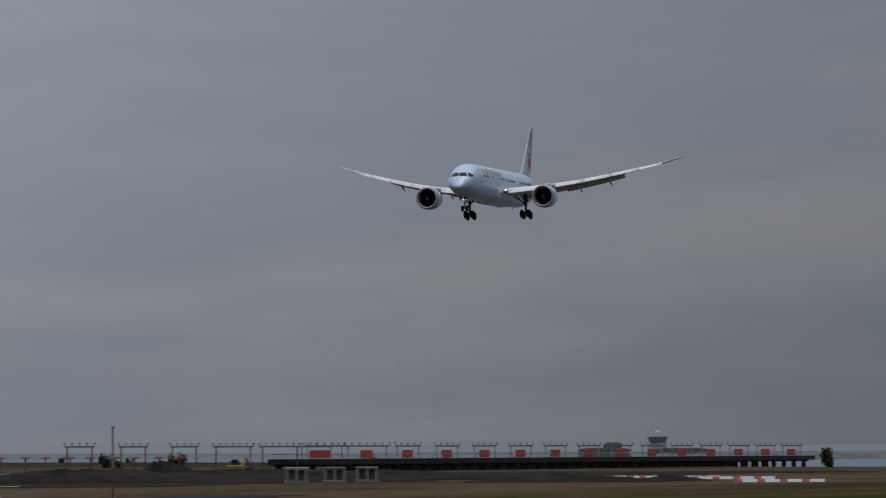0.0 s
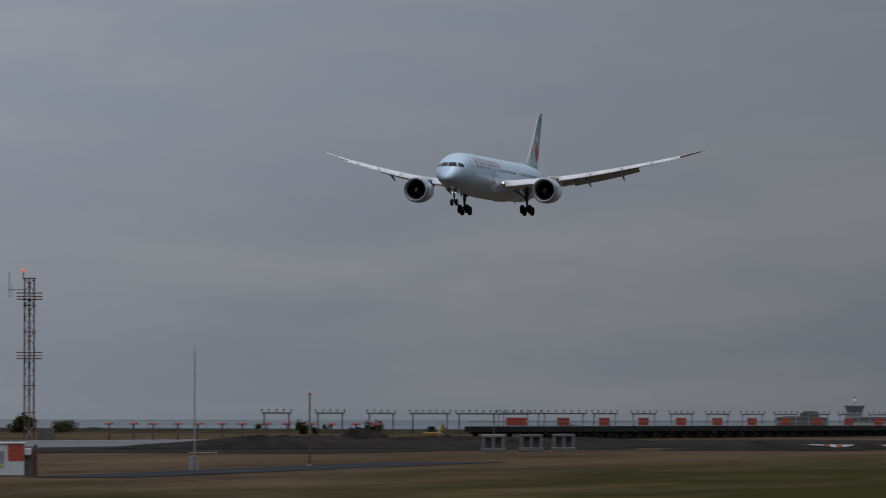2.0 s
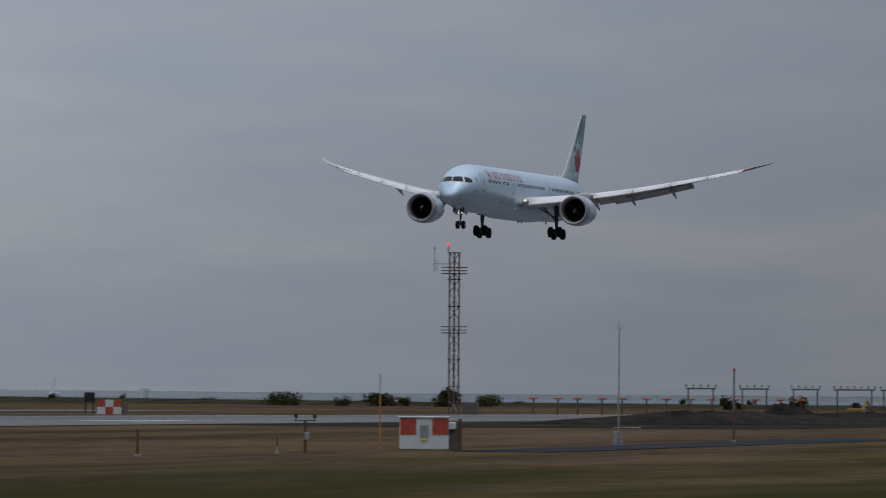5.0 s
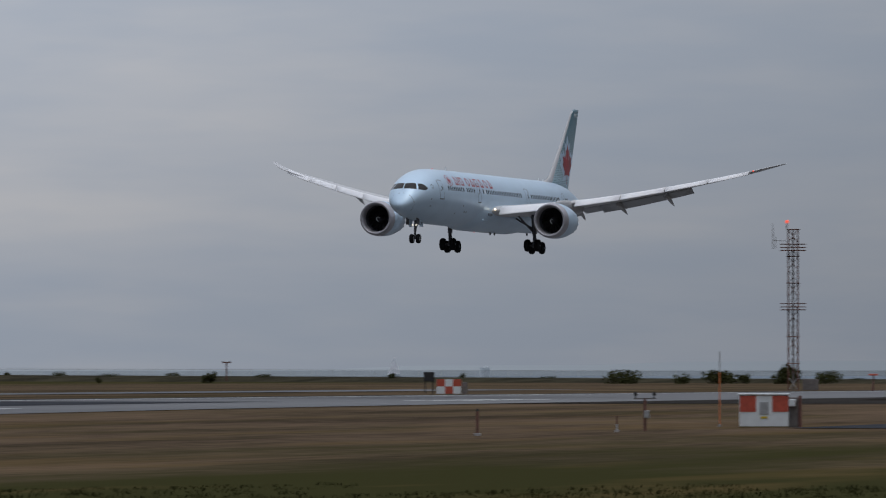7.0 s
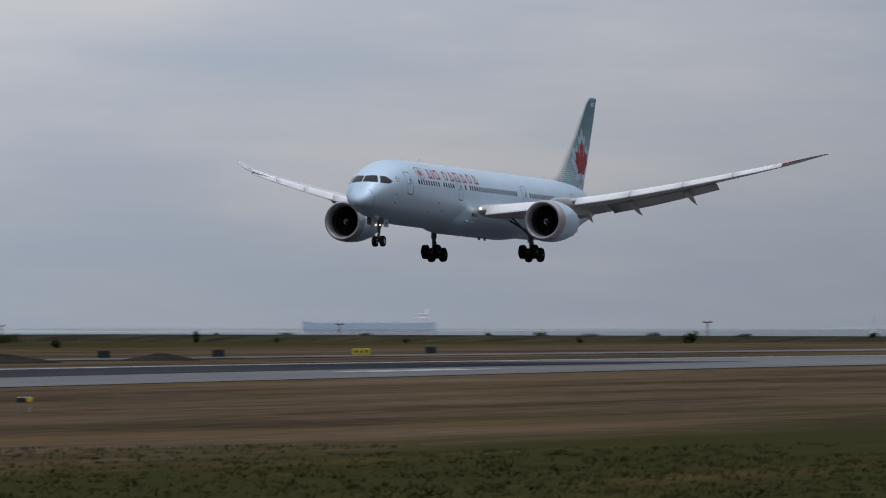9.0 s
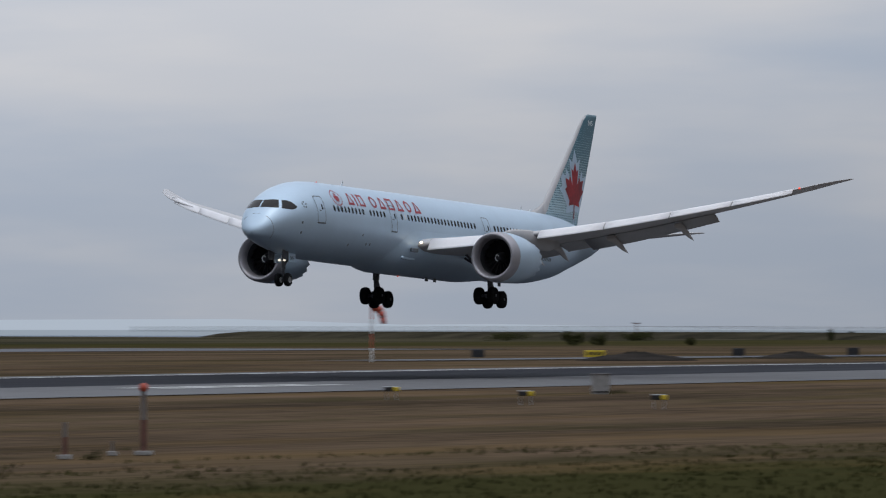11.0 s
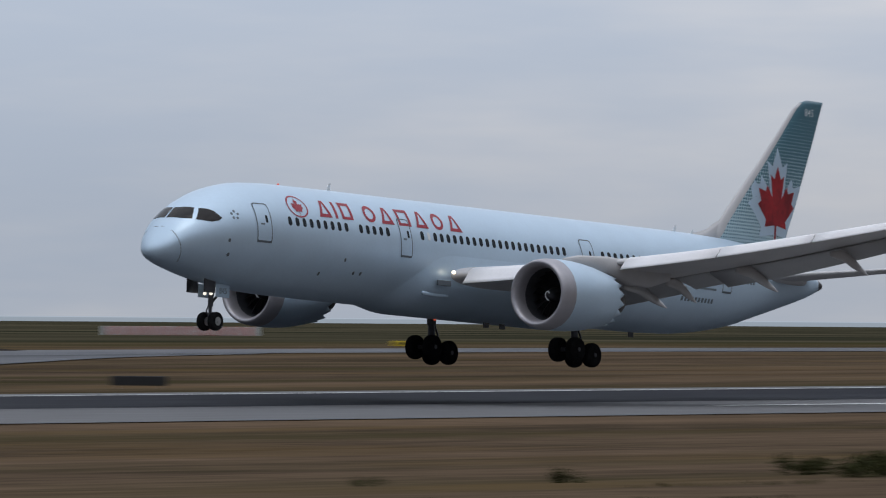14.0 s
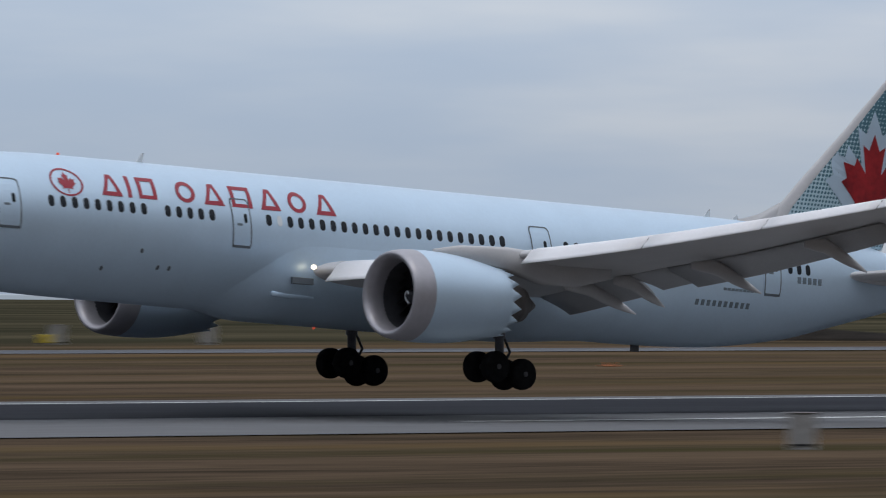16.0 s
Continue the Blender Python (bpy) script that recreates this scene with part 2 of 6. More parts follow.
    pramp.inputs[6].default_value, pramp.inputs[7].default_value = (0.026, 0.027, 0.017, 1), (0.088, 0.074, 0.046, 1)
    nt.links.new(prange.outputs[0], pramp.inputs[0])
    nt.links.new(pramp.outputs[2], smix.inputs[7])
    nt.links.new(scrub.outputs[0], smix.inputs[0])
    nt.links.new(gmix.outputs[2], smix.inputs[6])
    nt.links.new(smix.outputs[2], b.inputs["Base Color"])
    return m


def tail_material():
    """Teal fin paint breaking up into halftone dots towards the root."""
    m = material("teal_halftone_fin", (0.47, 0.62, 0.68), 0.3, var=0.04, scale=0.5, coat=0.3)
    nt = m.node_tree
    b = nt.nodes["Principled BSDF"]
    src = b.inputs["Base Color"].links[0].from_socket
    tc = nt.nodes.new("ShaderNodeTexCoord")
    sp = nt.nodes.new("ShaderNodeSeparateXYZ")
    nt.links.new(tc.outputs["Object"], sp.inputs[0])

    def mth(op, a, c=0.0):
        n = nt.nodes.new("ShaderNodeMath")
        n.operation = op
        for i, v in enumerate((a, c)):
            if isinstance(v, (int, float)):
                n.inputs[i].default_value = v
            else:
                nt.links.new(v, n.inputs[i])
        return n.outputs[0]
    du = mth("SUBTRACT", mth("FRACT", mth("MULTIPLY", mth("ADD", sp.outputs["X"], mth("MULTIPLY", sp.outputs["Z"], 0.35)), 5.0)), 0.5)
    dv = mth("SUBTRACT", mth("FRACT", mth("MULTIPLY", sp.outputs["Z"], 5.0)), 0.5)
    dist = mth("SQRT", mth("ADD", mth("MULTIPLY", du, du), mth("MULTIPLY", dv, dv)))
    rad = nt.nodes.new("ShaderNodeMapRange")
    rad.inputs[1].default_value, rad.inputs[2].default_value, rad.inputs[3].default_value, rad.inputs[4].default_value = 3.0, 11.0, 0.26, 0.66
    nt.links.new(sp.outputs["Z"], rad.inputs[0])
    inside = mth("LESS_THAN", dist, rad.outputs[0])
    mx = nt.nodes.new("ShaderNodeMix")
    mx.data_type = "RGBA"
    mx.inputs[7].default_value = (0.065, 0.165, 0.21, 1)
    nt.links.new(inside, mx.inputs[0])
    nt.links.new(src, mx.inputs[6])
    nt.links.new(mx.outputs[2], b.inputs["Base Color"])
    return m


GRASS = grass_material()
TEAL = tail_material()
SEA = material("grey_sea", (0.17, 0.205, 0.245), 0.9, spec=0.08, scale=0.02, fine=0.2, var=0.1, bump=0.3, stretch=(1, 1, 1))


# ---- mesh tools ----
def part(name, bm, mat, parent=None, label="", smooth=False):
    """Links a bmesh as one mesh object, under a thing or a part when parent is given."""
    me = bpy.data.meshes.new(name)
    bm.normal_update()
    bm.to_mesh(me)
    bm.free()
    for m in (mat if isinstance(mat, (list, tuple)) else [mat]):
        me.materials.append(m)
    if smooth:
        me.shade_smooth()
    ob = new(name, me)
    ob.parent = parent
    if label:
        tagged(ob, label)
    return ob


def thing(name, place, label, category, group="", kind="", turn=0.0):
    e = new(name)
    e.matrix_basis = pose(*place, 0, 0, turn)
    return tagged(e, label, category, group, kind)


def box(bm, x, y, z, sx, sy, sz, bevel=0.0, turn=None):
    """A box centred on x, y with its foot at z."""
    m = Matrix.LocRotScale((x, y, z + sz / 2), turn, (sx, sy, sz))
    r = bmesh.ops.create_cube(bm, size=1, matrix=m)
    if bevel:
        es = list({e for v in r["verts"] for e in v.link_edges})
        bmesh.ops.bevel(bm, geom=es, offset=bevel, segments=1, affect="EDGES", clamp_overlap=True)
    return r["verts"]


def rod(bm, a, b, r, r2=None, n=8):
    """A round bar from a to b."""
    a, b = Vector(a), Vector(b)
    q = (b - a).to_track_quat("Z", "Y")
    m = Matrix.Translation((a + b) / 2) @ q.to_matrix().to_4x4()
    bmesh.ops.create_cone(bm, cap_ends=True, segments=n, radius1=r, radius2=r if r2 is None else r2, depth=max((b - a).length, 1e-4), matrix=m)


def loft(bm, rings, caps=(True, True), closed=True):
    """Skins closed rings of equal count."""
    vs = [[bm.verts.new(p) for p in ring] for ring in rings]
    n = len(vs[0])
    for a, b in zip(vs, vs[1:]):
        for i in range(n if closed else n - 1):
            j = (i + 1) % n
            bm.faces.new((a[i], a[j], b[j], b[i]))
    if caps[0]:
        bm.faces.new(vs[0][::-1])
    if caps[1]:
        bm.faces.new(vs[-1])
    bmesh.ops.recalc_face_normals(bm, faces=bm.faces[:])
    return vs


def turned(bm, profile, n=40, centre=(0, 0, 0)):
    """Revolves (x, r) pairs about the x axis, open ended."""
    rings = [[(centre[0] + x, centre[1] + r * math.cos(2 * math.pi * i / n), centre[2] + r * math.sin(2 * math.pi * i / n)) for i in range(n)] for x, r in profile]
    return loft(bm, rings, caps=(False, False))


def smooth_curve(xs, ys):
    """A shape-keeping cubic through the given stations."""
    xs, ys = np.array(xs, float), np.array(ys, float)
    h, d = np.diff(xs), np.diff(ys) / np.diff(xs)
    k = np.zeros(len(xs))
    k[0], k[-1] = d[0], d[-1]
    for i in range(1, len(xs) - 1):
        if d[i - 1] * d[i] > 0:
            w1, w2 = 2 * h[i] + h[i - 1], h[i] + 2 * h[i - 1]
            k[i] = (w1 + w2) / (w1 / d[i - 1] + w2 / d[i])

    def at(x):
        x = min(max(x, xs[0]), xs[-1])
        i = min(int(np.searchsorted(xs, x, side="right")) - 1, len(xs) - 2)
        u = (x - xs[i]) / h[i]
        return float((1 + 2 * u) * (1 - u) ** 2 * ys[i] + u * (1 - u) ** 2 * h[i] * k[i] + u * u * (3 - 2 * u) * ys[i + 1] + u * u * (u - 1) * h[i] * k[i + 1])
    return at


def ground_z(x, y=0.0):
    """The airfield climbs gently along the runway and levels off at its far end."""
    if x < 650:
        z = SLOPE * max(x, -400)
    else:
        z = SLOPE * (650 + 120 * (1 - math.exp(-(x - 650) / 120)))
    return z


def bearing(az, d, z=None):
    """A place d metres from the eye on a compass bearing, on the ground unless z is given."""
    x, y = d * math.sin(radians(az)), d * math.cos(radians(az))
    return (x, y, ground_z(x, y) if z is None else z)


def strip(name, outline_rows, lift, mat, label, category, kind="structure"):
    """A sheet that follows the ground: rows of (x, y0, y1)."""
    bm = bmesh.new()
    prev = None
    for x, y0, y1 in outline_rows:
        ring = [bm.verts.new((x, y0 + (y1 - y0) * k / 4, ground_z(x) + lift)) for k in range(5)]
        if prev:
            for k in range(4):
                bm.faces.new((prev[k], prev[k + 1], ring[k + 1], ring[k]))
        prev = ring
    bmesh.ops.recalc_face_normals(bm, faces=bm.faces[:])
    ob = part(name, bm, mat)
    return tagged(ob, label, category, kind=kind)


# ---- ground, runway, sea ----
def dike_edge(y):
    """Shore line: the sea wall runs slantwise beyond the runway's far end."""
    return 1250 + y


def build_ground():
    bm = bmesh.new()
    xs = [-4600, -2500, -1200, -600, -300, -100, 0] + list(range(50, 700, 25)) + list(range(700, 1500, 50)) + [1600, 1750, 2000, 2300, 2700, 3200, 3800, 4400, 4700]
    ys = [-4600, -2500, -1200, -600, -300, -100, 0, 60, 90, 110, 130, 150, 170, 200, 230, 258] + list(range(270, 480, 30)) + list(range(480, 900, 60)) + [1000, 1300, 1700, 2200, 2800, 3500, 4200, 4700]
    rows = []
    for y in ys:
        row = []
        edge = dike_edge(y)
        for i, x in enumerate(xs):
            xx = min(x, edge - 40) + 0.01 * i
            z = ground_z(xx)
            if 90 < y < 250 or 340 < y < 900:
                z += 0.05 * noise.noise((xx * 0.02, y * 0.05, 0))
            row.append(bm.verts.new((xx, y, z)))
        row.append(bm.verts.new((edge - 1, y, ground_z(edge))))
        row.append(bm.verts.new((edge + 8, y, ground_z(edge) - 2.5)))
        rows.append(row)
    for a, b in zip(rows, rows[1:]):
        for i in range(len(xs) + 1):
            bm.faces.new((a[i], a[i + 1], b[i + 1], b[i]))
    bmesh.ops.recalc_face_normals(bm, faces=bm.faces[:])
    tagged(part("ground", bm, GRASS, smooth=True), "dry tan and olive autumn grass of the airfield", "grass", kind="structure")


def runway_rows(y0, y1, a=-300, b=1190, step=35):
    return [(x, y0, y1) for x in range(a, b, step)]


build_ground()
strip("runway", runway_rows(262, 337), 0.05, ASPHALT, "pale grey asphalt runway with worn white markings", "runway")
strip("rubber_band", runway_rows(294, 329, -300, 800), 0.065, RUBBERED, "dark strip of tyre rubber along the runway", "runway")
strip("edge_line", runway_rows(329, 330.2), 0.075, PAINT_LINE, "worn white line along the runway's far edge", "runway marking")
strip("taxiway", [(x, 541 + max(0, x - 500) * 0.05, 566 + max(0, x - 500) * 0.13) for x in range(100, 1200, 50)], 0.06, TAXI, "grey asphalt taxiway parallel to the runway", "taxiway")
strip("taxiway_link", [(x, 392 + (x - 700) * 0.02, 402 + (x - 700) * 0.06) for x in range(760, 1250, 50)], 0.07, TAXI, "narrow grey service taxiway beside the runway", "taxiway")


def build_exit():
    """High-speed exit: a slanting strip that joins runway and taxiway, darkened by tyres along its middle."""
    bm, mid = bmesh.new(), bmesh.new()
    worn = None
    near = smooth_curve((240, 290, 325, 406, 521, 600, 640), (330, 332, 338, 392, 477, 528, 545))
    prev = None
    for k in range(29):
        x = 284 + 12.3 * k
        u = k / 28
        y0 = near(x)
        y1 = y0 + min(33, 0.3 + 0.5 * (x - 284)) + 30 * max(0, u - 0.75)
        y1 = min(y1, 544) if y0 < 544 else y0
        ring = [bm.verts.new((x, y0 + (y1 - y0) * q / 3, ground_z(x) + 0.08)) for q in range(4)]
        if prev:
            for q in range(3):
                bm.faces.new((prev[q], prev[q + 1], ring[q + 1], ring[q]))
        prev = ring
        w0, w1 = 0.30 + 0.04 * math.sin(k * 0.9), 0.66 + 0.04 * math.sin(k * 0.7)
        pair = [mid.verts.new((x, y0 + (y1 - y0) * q, ground_z(x) + 0.095)) for q in (w0, w1)]
        if worn and y1 - y0 > 6:
            mid.faces.new((worn[0], worn[1], pair[1], pair[0]))
        worn = pair
    bmesh.ops.recalc_face_normals(mid, faces=mid.faces[:])
    tagged(part("exit_rubber_band", mid, TAXI_WORN), "tyre-darkened middle of the exit taxiway", "taxiway", kind="structure")
    bmesh.ops.recalc_face_normals(bm, faces=bm.faces[:])
    tagged(part("taxiway_exit", bm, TAXI), "grey asphalt exit taxiway slanting off the runway", "taxiway", kind="structure")


build_exit()
strip("works_area", [(x, 203 + 3 * noise.noise((x * 0.02, 0, 0)), 345) for x in range(760, 1215, 15)], 0.04, SOIL, "dark churned soil and gravel of the works area", "soil")
strip("access_road", [(x, 159 + 0.02 * (x - 560), 167 + 0.03 * (x - 560)) for x in range(543, 664, 20)], 0.04, RUBBERED, "narrow dark asphalt access road", "road")


def build_markings():
    """Touchdown bars, painted beside the rubbered band."""
    for x0, n in ((215, 1), (365, 1), (505, 2), (655, 2), (805, 3)):
        for k in range(n):
            y = 281 + 3.2 * k
            bm = bmesh.new()
            prev = None
            for i in range(4):
                x = x0 + i * 9
                ring = (bm.verts.new((x, y - 0.9, ground_z(x) + 0.075)), bm.verts.new((x, y + 0.9, ground_z(x) + 0.075)))
                if prev:
                    bm.faces.new((prev[0], prev[1], ring[1], ring[0]))
                prev = ring
            bmesh.ops.recalc_face_normals(bm, faces=bm.faces[:])
            tagged(part("touchdown_mark", bm, PAINT_LINE), "worn white touchdown bar on the runway", "runway marking", kind="structure")


build_markings()

# ---- the airliner; in its own space x is forward, y to port, the nose tip at 0 ----
ST = (0, 0.05, 0.2, 0.57, 1.2, 2.2, 3.4, 5.0, 7.3, 10, 17, 30, 43, 47, 52.4, 56, 59, 61.2, 62.5)
HALF_W = smooth_curve(ST, (0.02, 0.24, 0.54, 0.96, 1.42, 1.91, 2.27, 2.57, 2.79, 2.885, 2.885, 2.885, 2.885, 2.76, 2.2, 1.6, 1.0, 0.62, 0.3))
TOP = smooth_curve(ST, (-1.24, -1.03, -0.76, -0.28, 0.46, 1.3, 1.95, 2.55, 2.97, 3.08, 3.1, 3.1, 3.1, 3.1, 3.0, 2.72, 2.2, 1.7, 1.2))
BOT = smooth_curve(ST, (-1.30, -1.46, -1.6, -1.75, -1.93, -2.16, -2.4, -2.65, -2.88, -2.98, -3.02, -3.02, -3.02, -2.92, -2.28, -1.4, -0.62, 0.0, 0.45))


def skin(s, z, off=0.0, side=1):
    """A point of the fuselage side at station s and height z, lifted off the skin."""
    zc, hh, w = (TOP(s) + BOT(s)) / 2, (TOP(s) - BOT(s)) / 2, HALF_W(s)
    u = max(-0.999, min(0.999, (z - zc) / hh))
    c = math.sqrt(1 - u * u)
    return (-s, side * (w * c + off * c), z + off * u)


def dense(loop, step=0.14):
    """Adds points along a ring so that it can follow the round skin."""
    out = []
    for (s0, z0), (s1, z1) in zip(loop, loop[1:] + loop[:1]):
        n = max(1, int(math.hypot(s1 - s0, z1 - z0) / step))
        out += [(s0 + (s1 - s0) * i / n, z0 + (z1 - z0) * i / n) for i in range(n)]
    return out


def decal(name, loops, mat, parent, off=0.012, side=1, label="", onto=None):
    """Panels laid on the fuselage skin, each from a ring of (s, z)."""
    onto = onto or skin
    bm = bmesh.new()
    for loop in loops:
        cs, cz = sum(p[0] for p in loop) / len(loop), sum(p[1] for p in loop) / len(loop)
        big = max(abs(p[1] - cz) for p in loop) > 0.3
        ring = dense(loop) if big else loop
        c = bm.verts.new(onto(cs, cz, off, side))
        rows = []
        for k in ((0.25, 0.5, 0.75, 1.0) if big else (1.0,)):
            rows.append([bm.verts.new(onto(cs + (s - cs) * k, cz + (z - cz) * k, off, side)) for s, z in ring])
        rows.append([bm.verts.new(onto(s, z, -0.02, side)) for s, z in ring])
        n = len(ring)
        for i in range(n):
            j = (i + 1) % n
            bm.faces.new((c, rows[0][i], rows[0][j]))
            for p, q in zip(rows, rows[1:]):
                bm.faces.new((p[i], q[i], q[j], p[j]))
    bmesh.ops.recalc_face_normals(bm, faces=bm.faces[:])
    return part(name, bm, mat, parent, label)


def skin_top(s, y, off=0.0, side=1):
    """A point on the upper skin at station s, y metres off the centre line."""
    zc, hh, w = (TOP(s) + BOT(s)) / 2, (TOP(s) - BOT(s)) / 2, HALF_W(s)
    return (-s + off * 0.6, side * y, zc + hh * math.sqrt(max(0.0, 1 - (y / w) ** 2)) + off * 0.8)


def rounded(s, z, w, h, k=0.35, n=4):
    """A rounded rectangle ring centred on s, z."""
    r = min(w, h) * k
    out = []
    for cx, cz, a0 in ((w / 2 - r, h / 2 - r, 0), (-w / 2 + r, h / 2 - r, 90), (-w / 2 + r, -h / 2 + r, 180), (w / 2 - r, -h / 2 + r, 270)):
        for i in range(n):
            a = radians(a0 + 90 * i / (n - 1))
            out.append((s + cx + r * math.cos(a), z + cz + r * math.sin(a)))
    return out


def frame_ring(name, outer, inner, mat, parent, off, side):
    """A thin seam between two rings on the skin."""
    bm = bmesh.new()
    def finer(r):
        out = []
        for i in range(len(r)):
            (s0, z0), (s1, z1) = r[i], r[(i + 1) % len(r)]
            n = steps[i]
            out += [(s0 + (s1 - s0) * k / n, z0 + (z1 - z0) * k / n) for k in range(n)]
        return out
    steps = [max(1, int(math.hypot(outer[i][0] - outer[(i + 1) % len(outer)][0], outer[i][1] - outer[(i + 1) % len(outer)][1]) / 0.14)) for i in range(len(outer))]
    a = [bm.verts.new(skin(s, z, off, side)) for s, z in finer(outer)]
    b = [bm.verts.new(skin(s, z, off, side)) for s, z in finer(inner)]
    for i in range(len(a)):
        j = (i + 1) % len(a)
        bm.faces.new((a[i], a[j], b[j], b[i]))
    bmesh.ops.recalc_face_normals(bm, faces=bm.faces[:])
    return part(name, bm, mat, parent)


LEAF = [(0, 1.0), (0.10, 0.80), (0.21, 0.86), (0.15, 0.52), (0.32, 0.70), (0.36, 0.60), (0.57, 0.64), (0.50, 0.45), (0.60, 0.40), (0.33, 0.17), (0.36, 0.06), (0.03, 0.10), (0.025, -0.2)]


def leaf_fan(bm, put, cx, cz, size, grow=0.0):
    """A maple-leaf outline filled from its centre; put maps (a, b) to a point."""
    ring = [(x, y) for x, y in LEAF] + [(-x, y) for x, y in LEAF[::-1][:-1]]
    if grow:
        ring = [(x * (1 + grow), 0.4 + (y - 0.4) * (1 + grow)) for x, y in ring]
    c = bm.verts.new(put(cx, cz + 0.33 * size))
    vs = [bm.verts.new(put(cx + x * size, cz + y * size)) for x, y in ring]
    for i in range(len(vs)):
        bm.faces.new((c, vs[i], vs[(i + 1) % len(vs)]))


def title_shape(parent, q, w, kind, side):
    """One plain red outline on the skin: 0 wedge, 1 bar, 2 block, 3 oval; it leans with the rest."""
    z0, h, t = 1.36, 0.92, 0.2

    def put(loop):
        return [(q + u * w + 0.10 * (v if side > 0 else -v), z0 + v * h) for u, v in loop]
    if kind == 0:
        outer, inner = [(0, 0), (1, 0), (0.62, 1), (0.38, 1)], [(0.26, 0.2), (0.74, 0.2), (0.53, 0.82), (0.47, 0.82)]
    elif kind == 1:
        decal("title_shape", [put([(0, 0), (1, 0), (1, 1), (0, 1)])], LIVERY_RED, parent, 0.014, side)
        return
    elif kind == 2:
        k = t / w
        outer, inner = [(0, 0), (1, 0), (1, 1), (0, 1)], [(k, 0.17), (1 - k, 0.17), (1 - k, 0.83), (k, 0.83)]
    else:
        ring = [(math.cos(2 * math.pi * i / 20), math.sin(2 * math.pi * i / 20)) for i in range(20)]
        outer = [(0.5 + 0.5 * x, 0.5 + 0.5 * y) for x, y in ring]
        inner = [(0.5 + 0.31 * x, 0.5 + 0.32 * y) for x, y in ring]
    frame_ring("title_shape", put(outer), put(inner), LIVERY_RED, parent, 0.014, side)


def foil(y, le, chord, z, thick, twist=0.0, n=14, lo=0.0, hi=1.0, camber=0.02):
    """A wing section as a ring, between two fractions of its chord."""
    up, dn = [], []
    for i in range(n + 1):
        u = lo + (hi - lo) * (1 - math.cos(math.pi * i / n)) / 2
        t = thick * 5 * (0.2969 * math.sqrt(u) - 0.126 * u - 0.3516 * u * u + 0.2843 * u ** 3 - 0.1015 * u ** 4)
        c = camber * 4 * u * (1 - u)
        up.append((u, c + t))
        dn.append((u, c - t))
    ring = up + dn[::-1][1 if hi == 1.0 else 0:(-1 if lo == 0 else None)]
    ct, st = math.cos(radians(twist)), math.sin(radians(twist))
    return [(-(le + chord * (u * ct + v * st)), y, z + chord * (v * ct - u * st)) for u, v in ring]


W_Y = (0, 3.0, 6.5, 10, 14, 18, 22, 26, 28, 29.5, 30.3)
W_LE = smooth_curve(W_Y, (20.9, 22.9, 25.3, 27.7, 30.45, 33.2, 35.95, 38.8, 40.7, 43.0, 45.1))
W_TE = smooth_curve(W_Y, (36.6, 36.5, 36.5, 36.7, 38.1, 39.5, 40.9, 42.4, 43.6, 45.0, 45.85))
W_Z = smooth_curve(W_Y, (-1.35, -1.1, -0.6, -0.05, 0.68, 1.5, 2.35, 3.22, 3.75, 4.3, 4.65))


